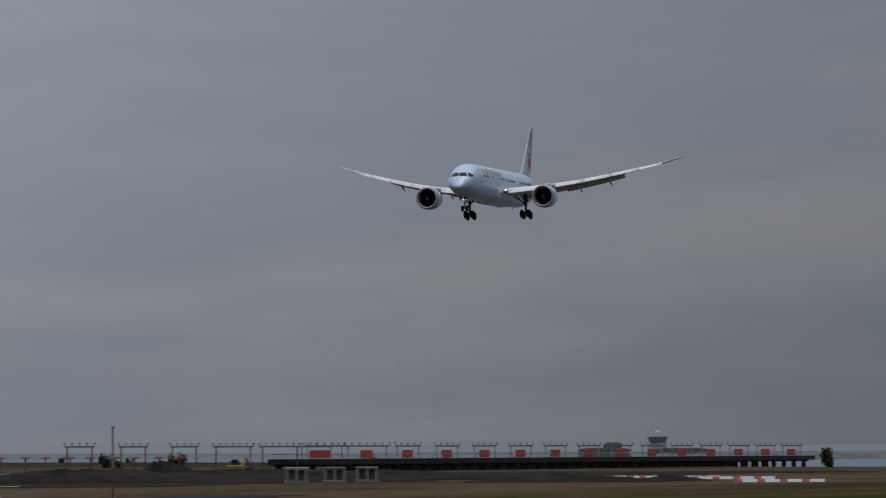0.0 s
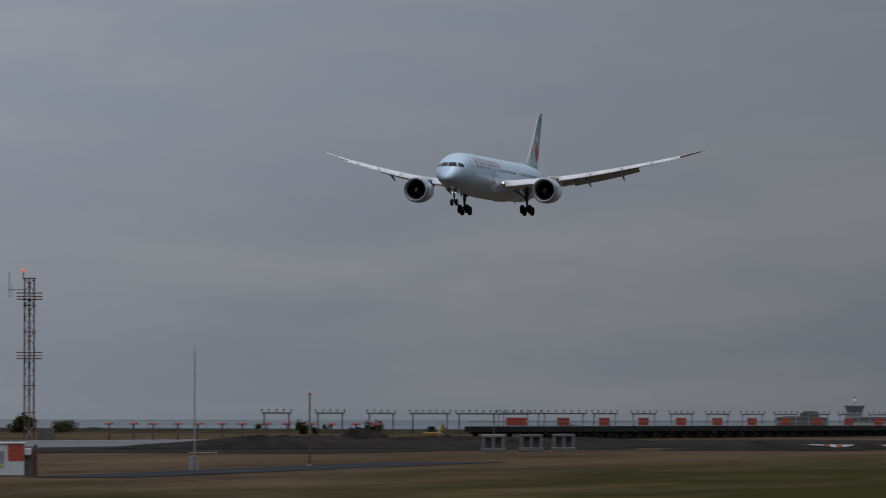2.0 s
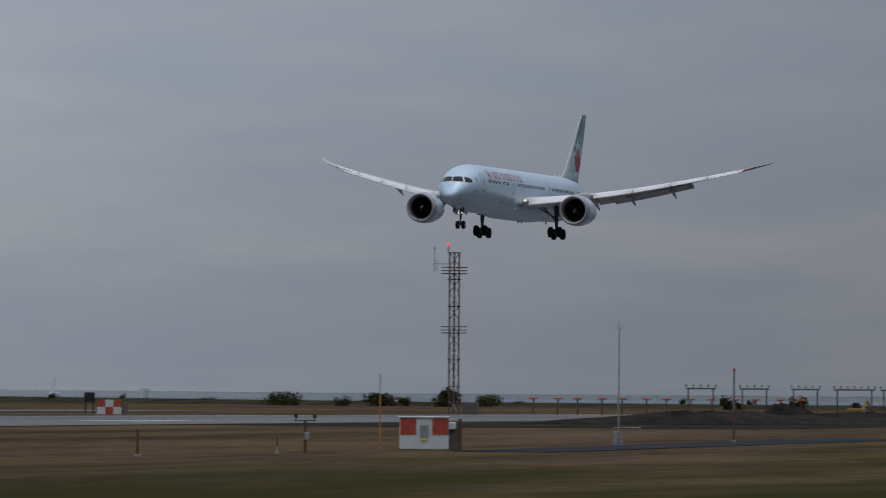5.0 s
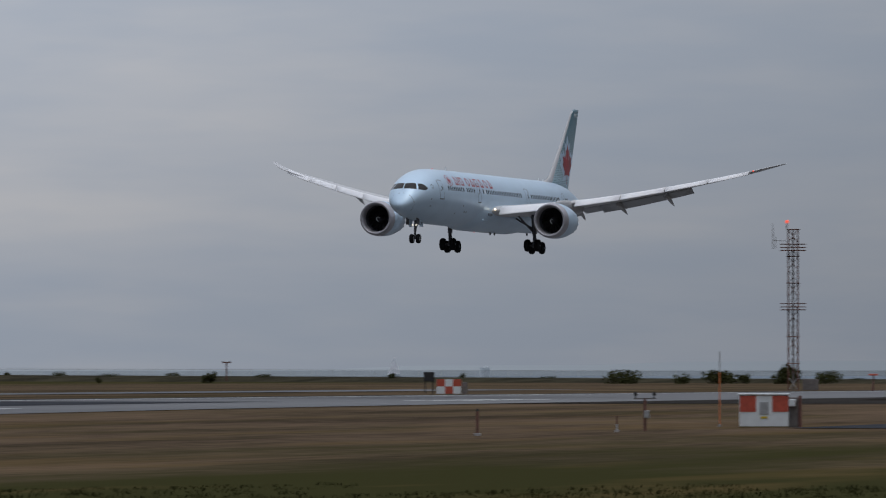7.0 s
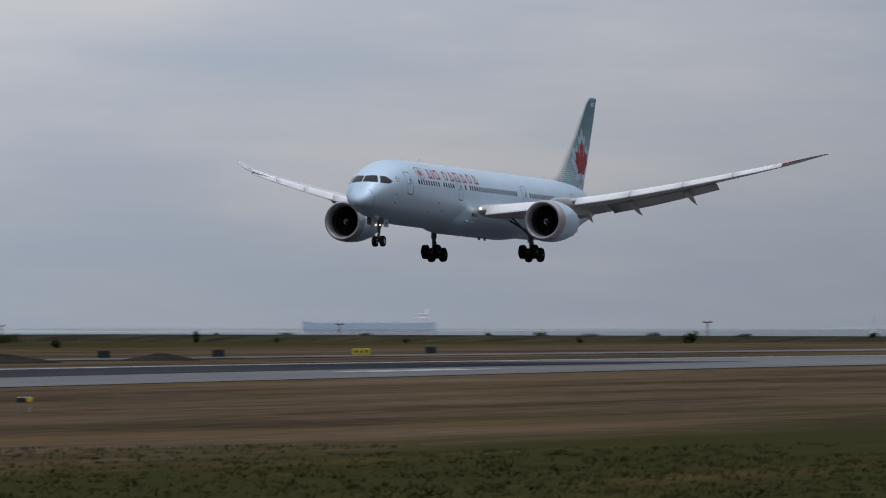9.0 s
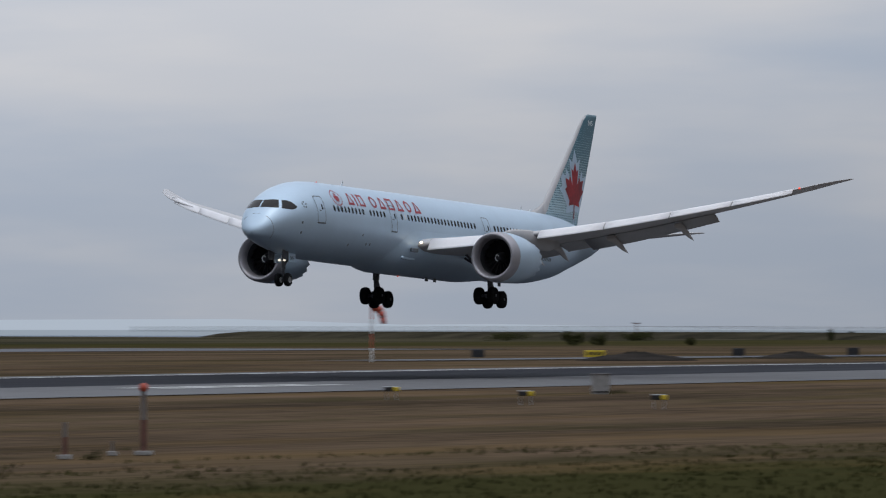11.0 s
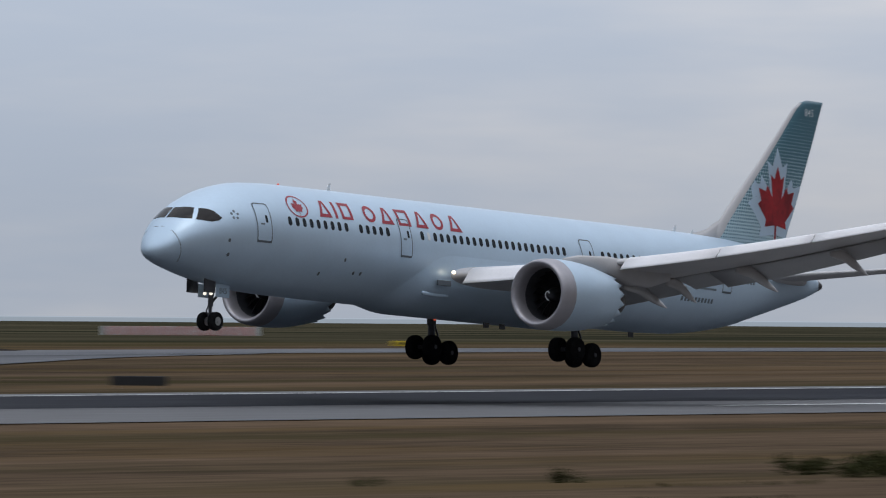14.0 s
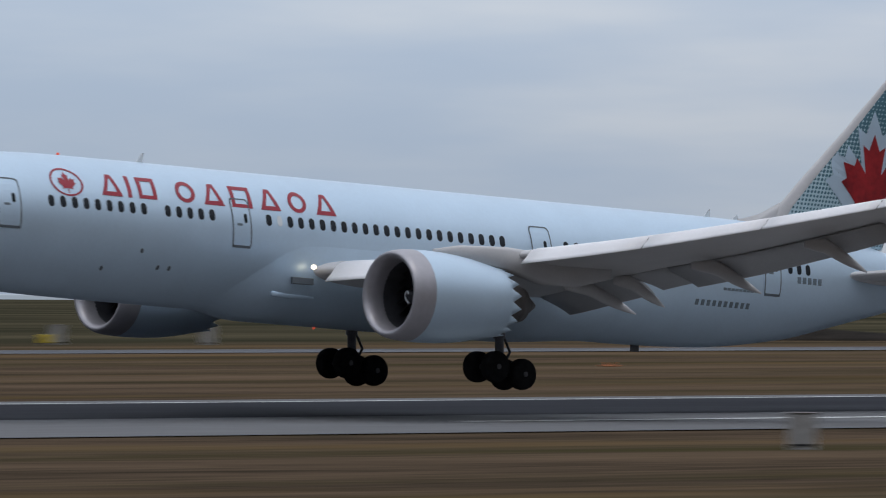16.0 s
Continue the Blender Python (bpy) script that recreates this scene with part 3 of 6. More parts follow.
def wing(parent, side):

    def wz(y):
        """Height along the span; the starboard wing flexes a little more."""
        return W_Z(y) - (0.30 if side > 0 else 0.12) * math.sin(math.pi * min(1, max(0, (y - 3) / 26))) + (0.0 if side > 0 else 0.0009 * y * y)
    bm = bmesh.new()
    rings = []
    for y in (0.6, 2.0, 3.0, 4.5, 6.5, 8, 10, 12, 14, 16, 18, 20, 22, 24, 26, 27, 28, 28.8, 29.4, 29.9, 30.3):
        c = W_TE(y) - W_LE(y)
        out = y if side > 0 else y * (1 + 0.028 * max(0, (y - 24) / 6.3))
        rings.append([(p[0], side * p[1], p[2]) for p in foil(out, W_LE(y), c, wz(y), 0.092 - 0.0009 * y, 1.4 - 0.09 * y, n=14, camber=0.012)])
    loft(bm, rings)
    w = part("wing", bm, WING_GREY, parent, smooth=True)
    # drooped leading-edge slats
    for a, b in ((3.75, 8.9), (10.9, 15.2), (15.26, 19.5), (19.56, 23.6), (23.66, 27.5)):
        bm = bmesh.new()
        rr = []
        for k in range(5):
            y = a + (b - a) * k / 4
            c = W_TE(y) - W_LE(y)
            q = 0.33 + 0.028 * c
            sec = [(0.95 * q, 0.030 * c + 0.04), (0.5 * q, 0.025 * c + 0.02), (0.10 * q, 0.014 * c), (-0.22 * q, -0.22 * q), (-0.50 * q, -0.50 * q), (-0.72 * q, -0.76 * q),
                   (-0.68 * q, -0.80 * q), (-0.40 * q, -0.54 * q), (-0.08 * q, -0.28 * q), (0.3 * q, -0.005 * c), (0.95 * q, 0.020 * c)]
            rr.append([(-(W_LE(y) + ds), side * y, wz(y) + dz) for ds, dz in sec])
        loft(bm, rr)
        part("slat", bm, PALE_PAINT, w, "pale drooped leading-edge slat", smooth=True)
    # flaps let down behind the wing
    for a, b, ch, ang in ((3.1, 9.0, 1.7, 23), (9.15, 11.1, 1.6, 15), (11.25, 20.9, 1.5, 22)):
        bm = bmesh.new()
        rr = []
        for k in range(7):
            y = a + (b - a) * k / 6
            cc = ch * (1 - 0.32 * (y - a) / 9)
            rr.append([(p[0], side * p[1], p[2]) for p in foil(y, W_TE(y) - 1.05, cc + 0.5, wz(y) - 0.16 + 0.004 * y, 0.13, ang, n=10, camber=0.05)])
        loft(bm, rr)
        part("flap", bm, WING_DARK, w, smooth=True)
    # track fairings below the flaps
    for y, ln in ((6.8, 4.2), (9.1, 3.0), (13.5, 4.1), (18.5, 3.7)):
        bm = bmesh.new()
        s0 = W_TE(y) - ln * 0.62
        rr = []
        for k in range(11):
            u = k / 10
            r = 0.25 * math.sin(math.pi * min(1, u * 0.86 + 0.13)) ** 0.9 + 0.012
            s = s0 + ln * u
            z = wz(y) - 0.34 - 0.02 * y * 0.5 - 1.45 * max(0, u - 0.34)
            rr.append([(-s, side * (y + 0.62 * r * math.cos(a)), z + 1.25 * r * math.sin(a)) for a in [2 * math.pi * i / 12 for i in range(12)]])
        loft(bm, rr)
        part("flap_track_fairing", bm, WING_GREY, w, smooth=True)
    # tip lamp, red to port
    bm = bmesh.new()
    bmesh.ops.create_uvsphere(bm, u_segments=8, v_segments=6, radius=0.09, matrix=Matrix.Translation((-W_LE(27.9) + 0.06, side * 27.9, wz(27.9) + 0.02)))
    part("navigation_lamp", bm, BEACON if side > 0 else WHITE, w)
    # landing lamp in the wing root
    bm = bmesh.new()
    bmesh.ops.create_uvsphere(bm, u_segments=12, v_segments=8, radius=0.10, matrix=Matrix.Translation((-22.5, side * 3.45, -0.98)) @ Matrix.Diagonal((1.2, 1.0, 1.0, 1)))
    part("landing_lamp", bm, LAMP_WARM, w, "glowing warm landing lamp")
    return w


def engine(parent, side):
    e = new("engine")
    e.parent = parent
    cx, cy, cz = -21.2, side * 10.2, -2.3 if side > 0 else -1.9
    bm = bmesh.new()
    turned(bm, [(-0.95, 1.45), (-0.5, 1.47), (-0.15, 1.55), (-0.02, 1.66), (0.0, 1.74), (-0.05, 1.81), (-0.3, 1.9), (-0.62, 1.945), (-1.05, 1.965)], 56, (cx, cy, cz))
    part("inlet_lip", bm, LIP_GREY, e, "grey metal inlet lip", smooth=True)
    bm = bmesh.new()
    n = 96
    prof = [(-1.05, 1.968), (-1.75, 1.975), (-2.6, 1.95), (-3.4, 1.89), (-4.25, 1.78), (-5.0, 1.64), (-5.6, 1.52)]
    rings = [[(cx + x, cy + r * math.cos(2 * math.pi * i / n), cz + r * math.sin(2 * math.pi * i / n)) for i in range(n)] for x, r in prof]
    teeth = []
    for i in range(n):
        u = abs((i / n * 16) % 1 - 0.5) * 2
        x, r = -5.72 - 0.54 * (1 - u), 1.49 - 0.06 * (1 - u)
        teeth.append((cx + x, cy + r * math.cos(2 * math.pi * i / n), cz + r * math.sin(2 * math.pi * i / n)))
    inner = [(p[0] + 0.03, cy + (p[1] - cy) * 0.97, cz + (p[2] - cz) * 0.97) for p in teeth]
    deep = [(cx - 4.7, cy + 1.55 * math.cos(2 * math.pi * i / n), cz + 1.55 * math.sin(2 * math.pi * i / n)) for i in range(n)]
    loft(bm, rings + [teeth, inner, deep], caps=(False, False))
    part("cowl", bm, ICE, e, smooth=True)
    bm = bmesh.new()
    turned(bm, [(-0.9, 1.452), (-1.5, 1.43), (-2.2, 1.42), (-2.25, 0.02)], 48, (cx, cy, cz))
    part("inlet_duct", bm, DUCT, e, smooth=False)
    for k in range(18):
        bm = bmesh.new()
        a = 2 * math.pi * k / 18
        vs = []
        for r, tw in ((0.42, 0.15), (0.9, 0.30), (1.40, 0.42)):
            for s in (-1, 1):
                aa = a + s * 0.13 + 0.1 * r
                vs.append(bm.verts.new((cx - 1.75 + s * tw * 0.5, cy + r * math.cos(aa), cz + r * math.sin(aa))))
        bm.faces.new((vs[0], vs[1], vs[3], vs[2]))
        bm.faces.new((vs[2], vs[3], vs[5], vs[4]))
        part("fan_blade", bm, BLADE, e)
    bm = bmesh.new()
    turned(bm, [(-1.8, 0.46), (-1.5, 0.40), (-1.2, 0.26), (-1.02, 0.10), (-0.98, 0.005)], 24, (cx, cy, cz))
    part("spinner", bm, BLADE, e, smooth=True)
    bm = bmesh.new()
    for i in range(9):
        a = 0.5 + i * 0.45
        r = 0.09 + 0.026 * i
        x = -1.0 - 0.75 * max(0, r - 0.06)
        rod(bm, (cx + x, cy + r * math.cos(a), cz + r * math.sin(a)), (cx + x - 0.03, cy + (r + 0.03) * math.cos(a + 0.42), cz + (r + 0.03) * math.sin(a + 0.42)), 0.035, n=5)
    part("spinner_swirl", bm, WHITE, e)
    bm = bmesh.new()
    turned(bm, [(-4.5, 1.2), (-5.9, 1.08), (-6.9, 0.84), (-7.3, 0.74), (-7.25, 0.6), (-7.6, 0.45), (-8.1, 0.12), (-8.15, 0.01)], 40, (cx, cy, cz))
    part("core_nozzle", bm, HOT, e, smooth=True)
    # pylon from the cowl up into the wing
    bm = bmesh.new()
    rr = []
    for s, z0, z1, w in ((23.6, -0.55, -0.22, 0.10), (25.0, -0.6, 0.02, 0.26), (27.5, -0.9, 0.12, 0.34), (29.6, -1.35, 0.0, 0.34), (31.5, -1.35, -0.2, 0.26), (33.6, -0.85, -0.35, 0.06)):
        rr.append([(-s, cy + w * c, z0 + (z1 - z0) * (0.5 + 0.5 * q)) for c, q in ((-1, -0.8), (-0.5, -1), (0.5, -1), (1, -0.8), (1, 0.7), (0.5, 1), (-0.5, 1), (-1, 0.7))])
    loft(bm, rr)
    part("pylon", bm, WING_GREY, e, smooth=True)
    # strake on the inboard side of the cowl
    bm = bmesh.new()
    a = math.pi / 2 + side * 0.85
    p = [(cx + x, cy + r * math.cos(a), cz + r * math.sin(a)) for x, r in ((-1.6, 1.95), (-3.0, 2.3), (-3.3, 2.3), (-3.4, 1.9))]
    loft(bm, [[(x, y - 0.02, z) for x, y, z in p], [(x, y + 0.02, z) for x, y, z in p]])
    part("strake", bm, ICE, e)
    return e


def wheel(parent, x, y, z, r, w):
    bm = bmesh.new()
    prof = [(-w / 2, r * 0.52), (-w / 2, r * 0.82), (-w * 0.42, r * 0.95), (-w * 0.2, r), (w * 0.2, r), (w * 0.42, r * 0.95), (w / 2, r * 0.82), (w / 2, r * 0.52)]
    n = 24
    loft(bm, [[(x + rr * math.cos(2 * math.pi * i / n), y + d, z + rr * math.sin(2 * math.pi * i / n)) for i in range(n)] for d, rr in prof], caps=(True, True))
    ob = part("wheel", bm, TYRE, parent, smooth=False)
    return ob


def hub(parent, x, y, z, r, w, mat):
    bm = bmesh.new()
    rod(bm, (x, y - w / 2 - 0.012, z), (x, y + w / 2 + 0.012, z), r * 0.46, n=16)
    rod(bm, (x, y - w / 2 - 0.06, z), (x, y + w / 2 + 0.06, z), r * 0.18, n=10)
    return part("wheel_hub", bm, mat, parent)


def main_gear(parent, side):
    g = new("main_gear")
    g.parent = parent
    cx, cy, cz = (-31.95, 4.95, -4.9) if side > 0 else (-31.65, -4.95, -4.7)
    tilt = radians(9)
    bm = bmesh.new()
    rod(bm, (cx, cy, cz), (cx + 0.1, cy, cz + 1.5), 0.20, n=14)
    rod(bm, (cx + 0.1, cy, cz + 1.4), (cx + 0.15, cy - side * 0.1, cz + 3.9), 0.27, n=14)
    part("strut", bm, STRUT, g, smooth=False)
    bm = bmesh.new()
    rod(bm, (cx + 0.1, cy, cz + 1.5), (cx + 1.6, cy - side * 1.4, cz + 3.4), 0.10)
    rod(bm, (cx + 0.1, cy, cz + 1.9), (cx + 0.2, cy - side * 2.2, cz + 3.2), 0.10)
    rod(bm, (cx - 0.22, cy, cz + 0.2), (cx - 0.55, cy, cz + 0.85), 0.06)
    rod(bm, (cx - 0.55, cy, cz + 0.85), (cx - 0.15, cy, cz + 1.5), 0.06)
    part("brace", bm, STRUT, g)
    bm = bmesh.new()
    dx, dz = 0.78 * math.cos(tilt), 0.78 * math.sin(tilt)
    rod(bm, (cx + dx, cy, cz + dz), (cx - dx, cy, cz - dz), 0.15, n=10)
    for s in (1, -1):
        rod(bm, (cx + s * dx, cy - 0.6, cz + s * dz), (cx + s * dx, cy + 0.6, cz + s * dz), 0.10, n=10)
    part("bogie_beam", bm, STRUT, g)
    for s in (1, -1):
        for k in (1, -1):
            wheel(g, cx + s * dx, cy + k * 0.6, cz + s * dz, 0.69, 0.52)
            hub(g, cx + s * dx, cy + k * 0.6, cz + s * dz, 0.67, 0.48, STRUT)
    bm = bmesh.new()
    box(bm, cx + 0.35, cy + side * 0.42, cz + 2.15, 1.1, 0.07, 1.35, 0.02)
    part("gear_door", bm, STRUT, g)
    return g


def nose_gear(parent):
    g = new("nose_gear")
    g.parent = parent
    cx, cz = -5.45, -4.69
    bm = bmesh.new()
    rod(bm, (cx, 0, cz), (cx, 0, cz + 0.9), 0.10, n=12)
    rod(bm, (cx, 0, cz + 0.8), (cx - 0.1, 0, cz + 2.3), 0.15, n=12)
    rod(bm, (cx - 0.1, 0, cz + 1.0), (cx - 1.3, 0, cz + 2.1), 0.07)
    rod(bm, (cx + 0.12, 0, cz + 0.2), (cx + 0.34, 0, cz + 0.55), 0.04)
    rod(bm, (cx + 0.34, 0, cz + 0.55), (cx + 0.1, 0, cz + 0.9), 0.04)
    rod(bm, (cx, -0.42, cz), (cx, 0.42, cz), 0.08)
    part("strut", bm, STRUT, g)
    for k in (1, -1):
        wheel(g, cx, k * 0.38, cz, 0.51, 0.38)
        hub(g, cx, k * 0.38, cz, 0.51, 0.37, HUB)
    for k in (1, -1):
        bm = bmesh.new()
        box(bm, cx - 0.25, k * 0.62, cz + 1.30, 1.15, 0.05, 0.72, 0.015)
        part("gear_door", bm, ICE, g, "ice-blue nose gear door with fleet number")
        bm = bmesh.new()
        box(bm, cx + 0.85, k * 0.60, cz + 1.5, 0.95, 0.06, 0.75, 0.015)
        part("gear_door", bm, STRUT, g)
    cu = bpy.data.curves.new("fleet_number", "FONT")
    cu.body, cu.size, cu.align_x, cu.extrude = "845", 0.44, "CENTER", 0.003
    tx = new("fleet_number", cu)
    tx.data.materials.append(STENCIL)
    tx.parent = g
    tx.matrix_basis = Matrix.Translation((cx - 0.25, 0.655, cz + 1.5)) @ pose(0, 0, 0, 90, 0, 180)
    for k in (0.22, -0.22):
        bm = bmesh.new()
        bmesh.ops.create_uvsphere(bm, u_segments=10, v_segments=6, radius=0.10, matrix=Matrix.Translation((cx + 0.24, k, cz + 1.5)))
        part("taxi_lamp", bm, LAMP_WHITE, g, "small white lamp on the nose gear")
    return g


def airliner():
    a = thing("airliner", (0, 0, 0), "ice-blue twin-engine jet airliner landing, red leaf on teal fin", "airplane")
    bm = bmesh.new()
    ss = [0, 0.02, 0.05, 0.1, 0.2, 0.35, 0.57, 0.85, 1.0, 1.2, 1.45, 1.7, 1.95, 2.2, 2.5, 2.8, 3.1, 3.4, 3.8, 4.2, 4.6, 5, 5.5, 6, 6.6, 7.3, 7.9, 8.6, 9.3, 10, 12, 14, 17, 20, 23, 26, 30, 34, 38, 41, 43, 45, 47, 48, 49, 50, 51, 51.7, 52.4, 53.2, 54, 55, 56, 57.5, 59, 60.2, 61.2, 62, 62.5]
    n = 64
    rings = []
    for s in ss:
        zc, hh, w = (TOP(s) + BOT(s)) / 2, (TOP(s) - BOT(s)) / 2, HALF_W(s)
        rings.append([(-s, w * math.cos(2 * math.pi * i / n), zc + hh * math.sin(2 * math.pi * i / n)) for i in range(n)])
    loft(bm, rings)
    body = part("fuselage", bm, ICE, a, smooth=True)
    # wing-to-body fairing
    bm = bmesh.new()
    rings = []

    def ease(v):
        v = min(1, max(0, v))
        return v * v * (3 - 2 * v)
    for k in range(45):
        s = 17.8 + 24.2 * k / 44
        zc, hh, w = (TOP(s) + BOT(s)) / 2, (TOP(s) - BOT(s)) / 2, HALF_W(s)
        ring = []
        for i in range(72):
            t = 2 * math.pi * i / 72
            low = ease((0.10 - math.sin(t)) / 0.75)          # none above the window belt
            lift = ease((math.sin(t) + 1.0) / 1.0)
            q = ease((s - 18.0 - 2.6 * lift) / 3.2) * ease((42.0 - s) / 7.0)
            swell = -0.012 + low * q * (0.128 + 0.045 * math.cos(t) ** 2)
            ring.append((-s, w * (1 + swell) * math.cos(t), zc + hh * (1 + swell) * math.sin(t)))
        rings.append(ring)
    loft(bm, rings)
    part("belly_fairing", bm, ICE, a, smooth=True)
    for side in (1, -1):
        wing(a, side)
        engine(a, side)
        main_gear(a, side)
    nose_gear(a)
    # cabin windows
    cabin = [8.72 + 0.615 * i for i in range(9)] + [14.94 + 0.60 * i for i in range(5)] + [20.45] + [21.63 + 0.60 * i for i in range(21)] + [37.35 + 0.61 * i for i in range(18)] + [51.2 + 0.61 * i for i in range(3)]
    for side in (1, -1):
        for s in cabin:
            if s > 49.0 and s < 51:
                continue
            decal("window", [rounded(s, 0.92, 0.30, 0.50, 0.5)], GLASS, body, 0.010, side)
        decal("window", [rounded(21.05, 0.92, 0.26, 0.46, 0.5)], WHITE, body, 0.010, side, "blanked pale window")
        # doors: seam, leaf, sill, pane
        for s, w in ((6.58, 1.12), (18.94, 0.98), (35.9, 1.12), (50.0, 1.05)):
            zt, zb = (1.72, -0.36) if s < 45 else (1.62, -0.40)
            zc, h = (zt + zb) / 2, zt - zb
            d = decal("door", [rounded(s, zc, w, h, 0.16)], ICE, body, 0.008, side, "pale cabin door with a dark outline")
            frame_ring("door_seam", rounded(s, zc, w + 0.06, h + 0.06, 0.16), rounded(s, zc, w - 0.06, h - 0.06, 0.16), SEAM, d, 0.016, side)
            decal("door_sill", [rounded(s, zb + 0.03, w, 0.11, 0.3)], SEAM, d, 0.02, side)
            decal("door_pane", [rounded(s + 0.22 * side, 0.9, 0.17, 0.42, 0.5)], GLASS, d, 0.018, side)
            decal("door_latch", [rounded(s - 0.12, 0.62, 0.3, 0.1, 0.4)], STENCIL, d, 0.016, side)
        # cockpit panes
        decal("cockpit_pane", [[(2.14, 0.58), (2.95, 0.50), (3.40, 0.60), (3.62, 0.74), (3.30, 1.10), (3.05, 1.20), (2.68, 1.22)]], COCKPIT, body, 0.02, side)
        decal("cockpit_pane", [[(1.40, 0.06), (1.46, 0.40), (1.60, 0.86), (1.80, 1.16), (2.0, 1.36), (2.27, 1.22), (2.54, 1.06), (2.34, 0.72), (2.18, 0.38), (2.10, 0.06)]], COCKPIT, body, 0.02, side, onto=skin_top)
        # line round the radome
        seam = [(0.92, 0.14), (0.94, -0.1), (0.97, -0.38), (1.04, -0.7), (1.14, -1.01), (1.25, -1.4), (1.40, -1.74)]
        frame_ring("radome_seam", [(p - 0.015, q) for p, q in seam] + [(p + 0.015, q) for p, q in seam[::-1]], [(p + 0.0, q) for p, q in seam] + [(p + 0.0, q) for p, q in seam[::-1]], SEAM, body, 0.014, side)
        # probes and vents low on the side
        for s, z in ((4.0, -0.43), (4.14, -1.19), (11.81, -1.73), (13.64, -0.87), (14.72, -1.52), (15.34, -1.51)):
            decal("vent", [rounded(s, z, 0.15, 0.2, 0.5)], SEAM, body, 0.012, side)
        for dx, dz in ((0, 0.2), (0.2, 0.06), (0.13, -0.16), (-0.13, -0.16), (-0.2, 0.06)):
            decal("star", [[(4.53 + dx + 0.08 * math.cos(t), 0.97 + dz + 0.08 * math.sin(t)) for t in (1.57, 2.83, 4.08, 5.34, 6.6)]], STENCIL, body, 0.012, side)
        # airline title: plain red outlines of blocks, wedges and ovals where the lettering stands
        wedge, bar, block, oval = 0, 1, 2, 3
        for q, w, kind in ((11.50, 1.12, wedge), (12.92, 0.2, bar), (13.50, 0.98, block), (15.55, 1.05, oval), (17.02, 1.12, wedge), (18.55, 1.12, block), (20.12, 1.12, wedge), (21.72, 1.0, oval), (23.2, 1.12, wedge)):
            title_shape(body, q, w, kind, side)
        ring = [(9.75 + 0.86 * math.cos(t), 1.78 + 0.60 * math.sin(t)) for t in [2 * math.pi * i / 28 for i in range(28)]]
        frame_ring("roundel_ring", ring, [(9.75 + (s - 9.75) * 0.88, 1.78 + (z - 1.78) * 0.88) for s, z in ring], LIVERY_RED, body, 0.014, side)
        bm = bmesh.new()
        leaf_fan(bm, lambda p, q: skin(p, q, 0.016, side), 9.75, 1.44, 0.78)
        bmesh.ops.recalc_face_normals(bm, faces=bm.faces[:])
        part("roundel_leaf", bm, LIVERY_RED, body, "small red leaf emblem")
        # small lettering at the tail: plain bars
        for i in range(10):
            decal("marking_bar", [rounded(45.3 + 0.36 * i, -0.98, 0.2, 0.26, 0.1)], STENCIL, body, 0.010, side)
        for i in range(8):
            decal("marking_bar", [rounded(46.9 + 0.25 * i, -0.30, 0.2, 0.12, 0.1)], STENCIL, body, 0.010, side)
        for i in range(5):
            decal("marking_bar", [rounded(51.8 + 0.36 * i, 0.42, 0.24, 0.30, 0.1)], STENCIL, body, 0.010, side)
    # aerials and beacons
    for s, h in ((15.2, 0.42), (47.8, 0.35), (49.5, 0.22)):
        bm = bmesh.new()
        loft(bm, [[(-s, -0.03, TOP(s) - 0.05), (-s, 0.03, TOP(s) - 0.05), (-s - 0.35, 0.03, TOP(s) - 0.05), (-s - 0.35, -0.03, TOP(s) - 0.05)], [(-s - 0.28, -0.01, TOP(s) + h), (-s - 0.28, 0.01, TOP(s) + h), (-s - 0.42, 0.01, TOP(s) + h), (-s - 0.42, -0.01, TOP(s) + h)]])
        part("aerial", bm, WHITE, a)
    for s, z in ((11.0, TOP(11.0) + 0.06), (25.4, -3.36)):
        bm = bmesh.new()
        bmesh.ops.create_uvsphere(bm, u_segments=10, v_segments=6, radius=0.08, matrix=Matrix.Translation((-s, 0, z - 0.03)))
        part("beacon", bm, BEACON_DIM, a, "red anti-collision beacon")
    for s in (29.5, 31.0, 44.0):
        bm = bmesh.new()
        box(bm, -s, 0.5 if s < 40 else 0, -3.62 if s < 40 else -3.3, 0.5, 0.05, 0.4, 0.01)
        part("belly_aerial", bm, STRUT, a)
    # scoop on the fairing's side
    for side in (1, -1):
        bm = bmesh.new()
        rr = []
        for k in range(7):
            u = k / 6
            r = 0.08 + 0.10 * math.sin(math.pi * (0.15 + 0.7 * u))
            rr.append([(-21.0 - 2.3 * u, side * (2.45 + 0.55 * r * math.cos(t)), -2.2 + r * math.sin(t)) for t in [2 * math.pi * i / 10 for i in range(10)]])
        loft(bm, rr)
        part("scoop", bm, ICE, a, smooth=True)
        bm = bmesh.new()
        box(bm, -22.3, side * 2.95, -1.74, 1.2, 0.12, 0.30, 0.02)
        part("vent_panel", bm, SEAM, a)
    # fin
    bm = bmesh.new()
    FIN = ((2.3, 50.8, 58.9), (3.4, 52.05, 59.3), (3.9, 52.4, 59.5), (5.5, 54.0, 60.25), (7.34, 55.95, 61.0), (9.5, 58.1, 61.9), (11.2, 59.75, 62.55), (11.6, 60.35, 62.72), (11.8, 61.05, 62.78))
    rings = []
    for z, le, te in FIN:
        f = foil(0, le, te - le, 0, 0.10 if z < 11.7 else 0.05, n=12, camber=0)
        rings.append([(p[0], p[2], z) for p in f])
    loft(bm, rings)
    fin = part("fin", bm, TEAL, a, "teal fin with halftone dots and a red leaf", smooth=True)
    bm = bmesh.new()
    rings = []
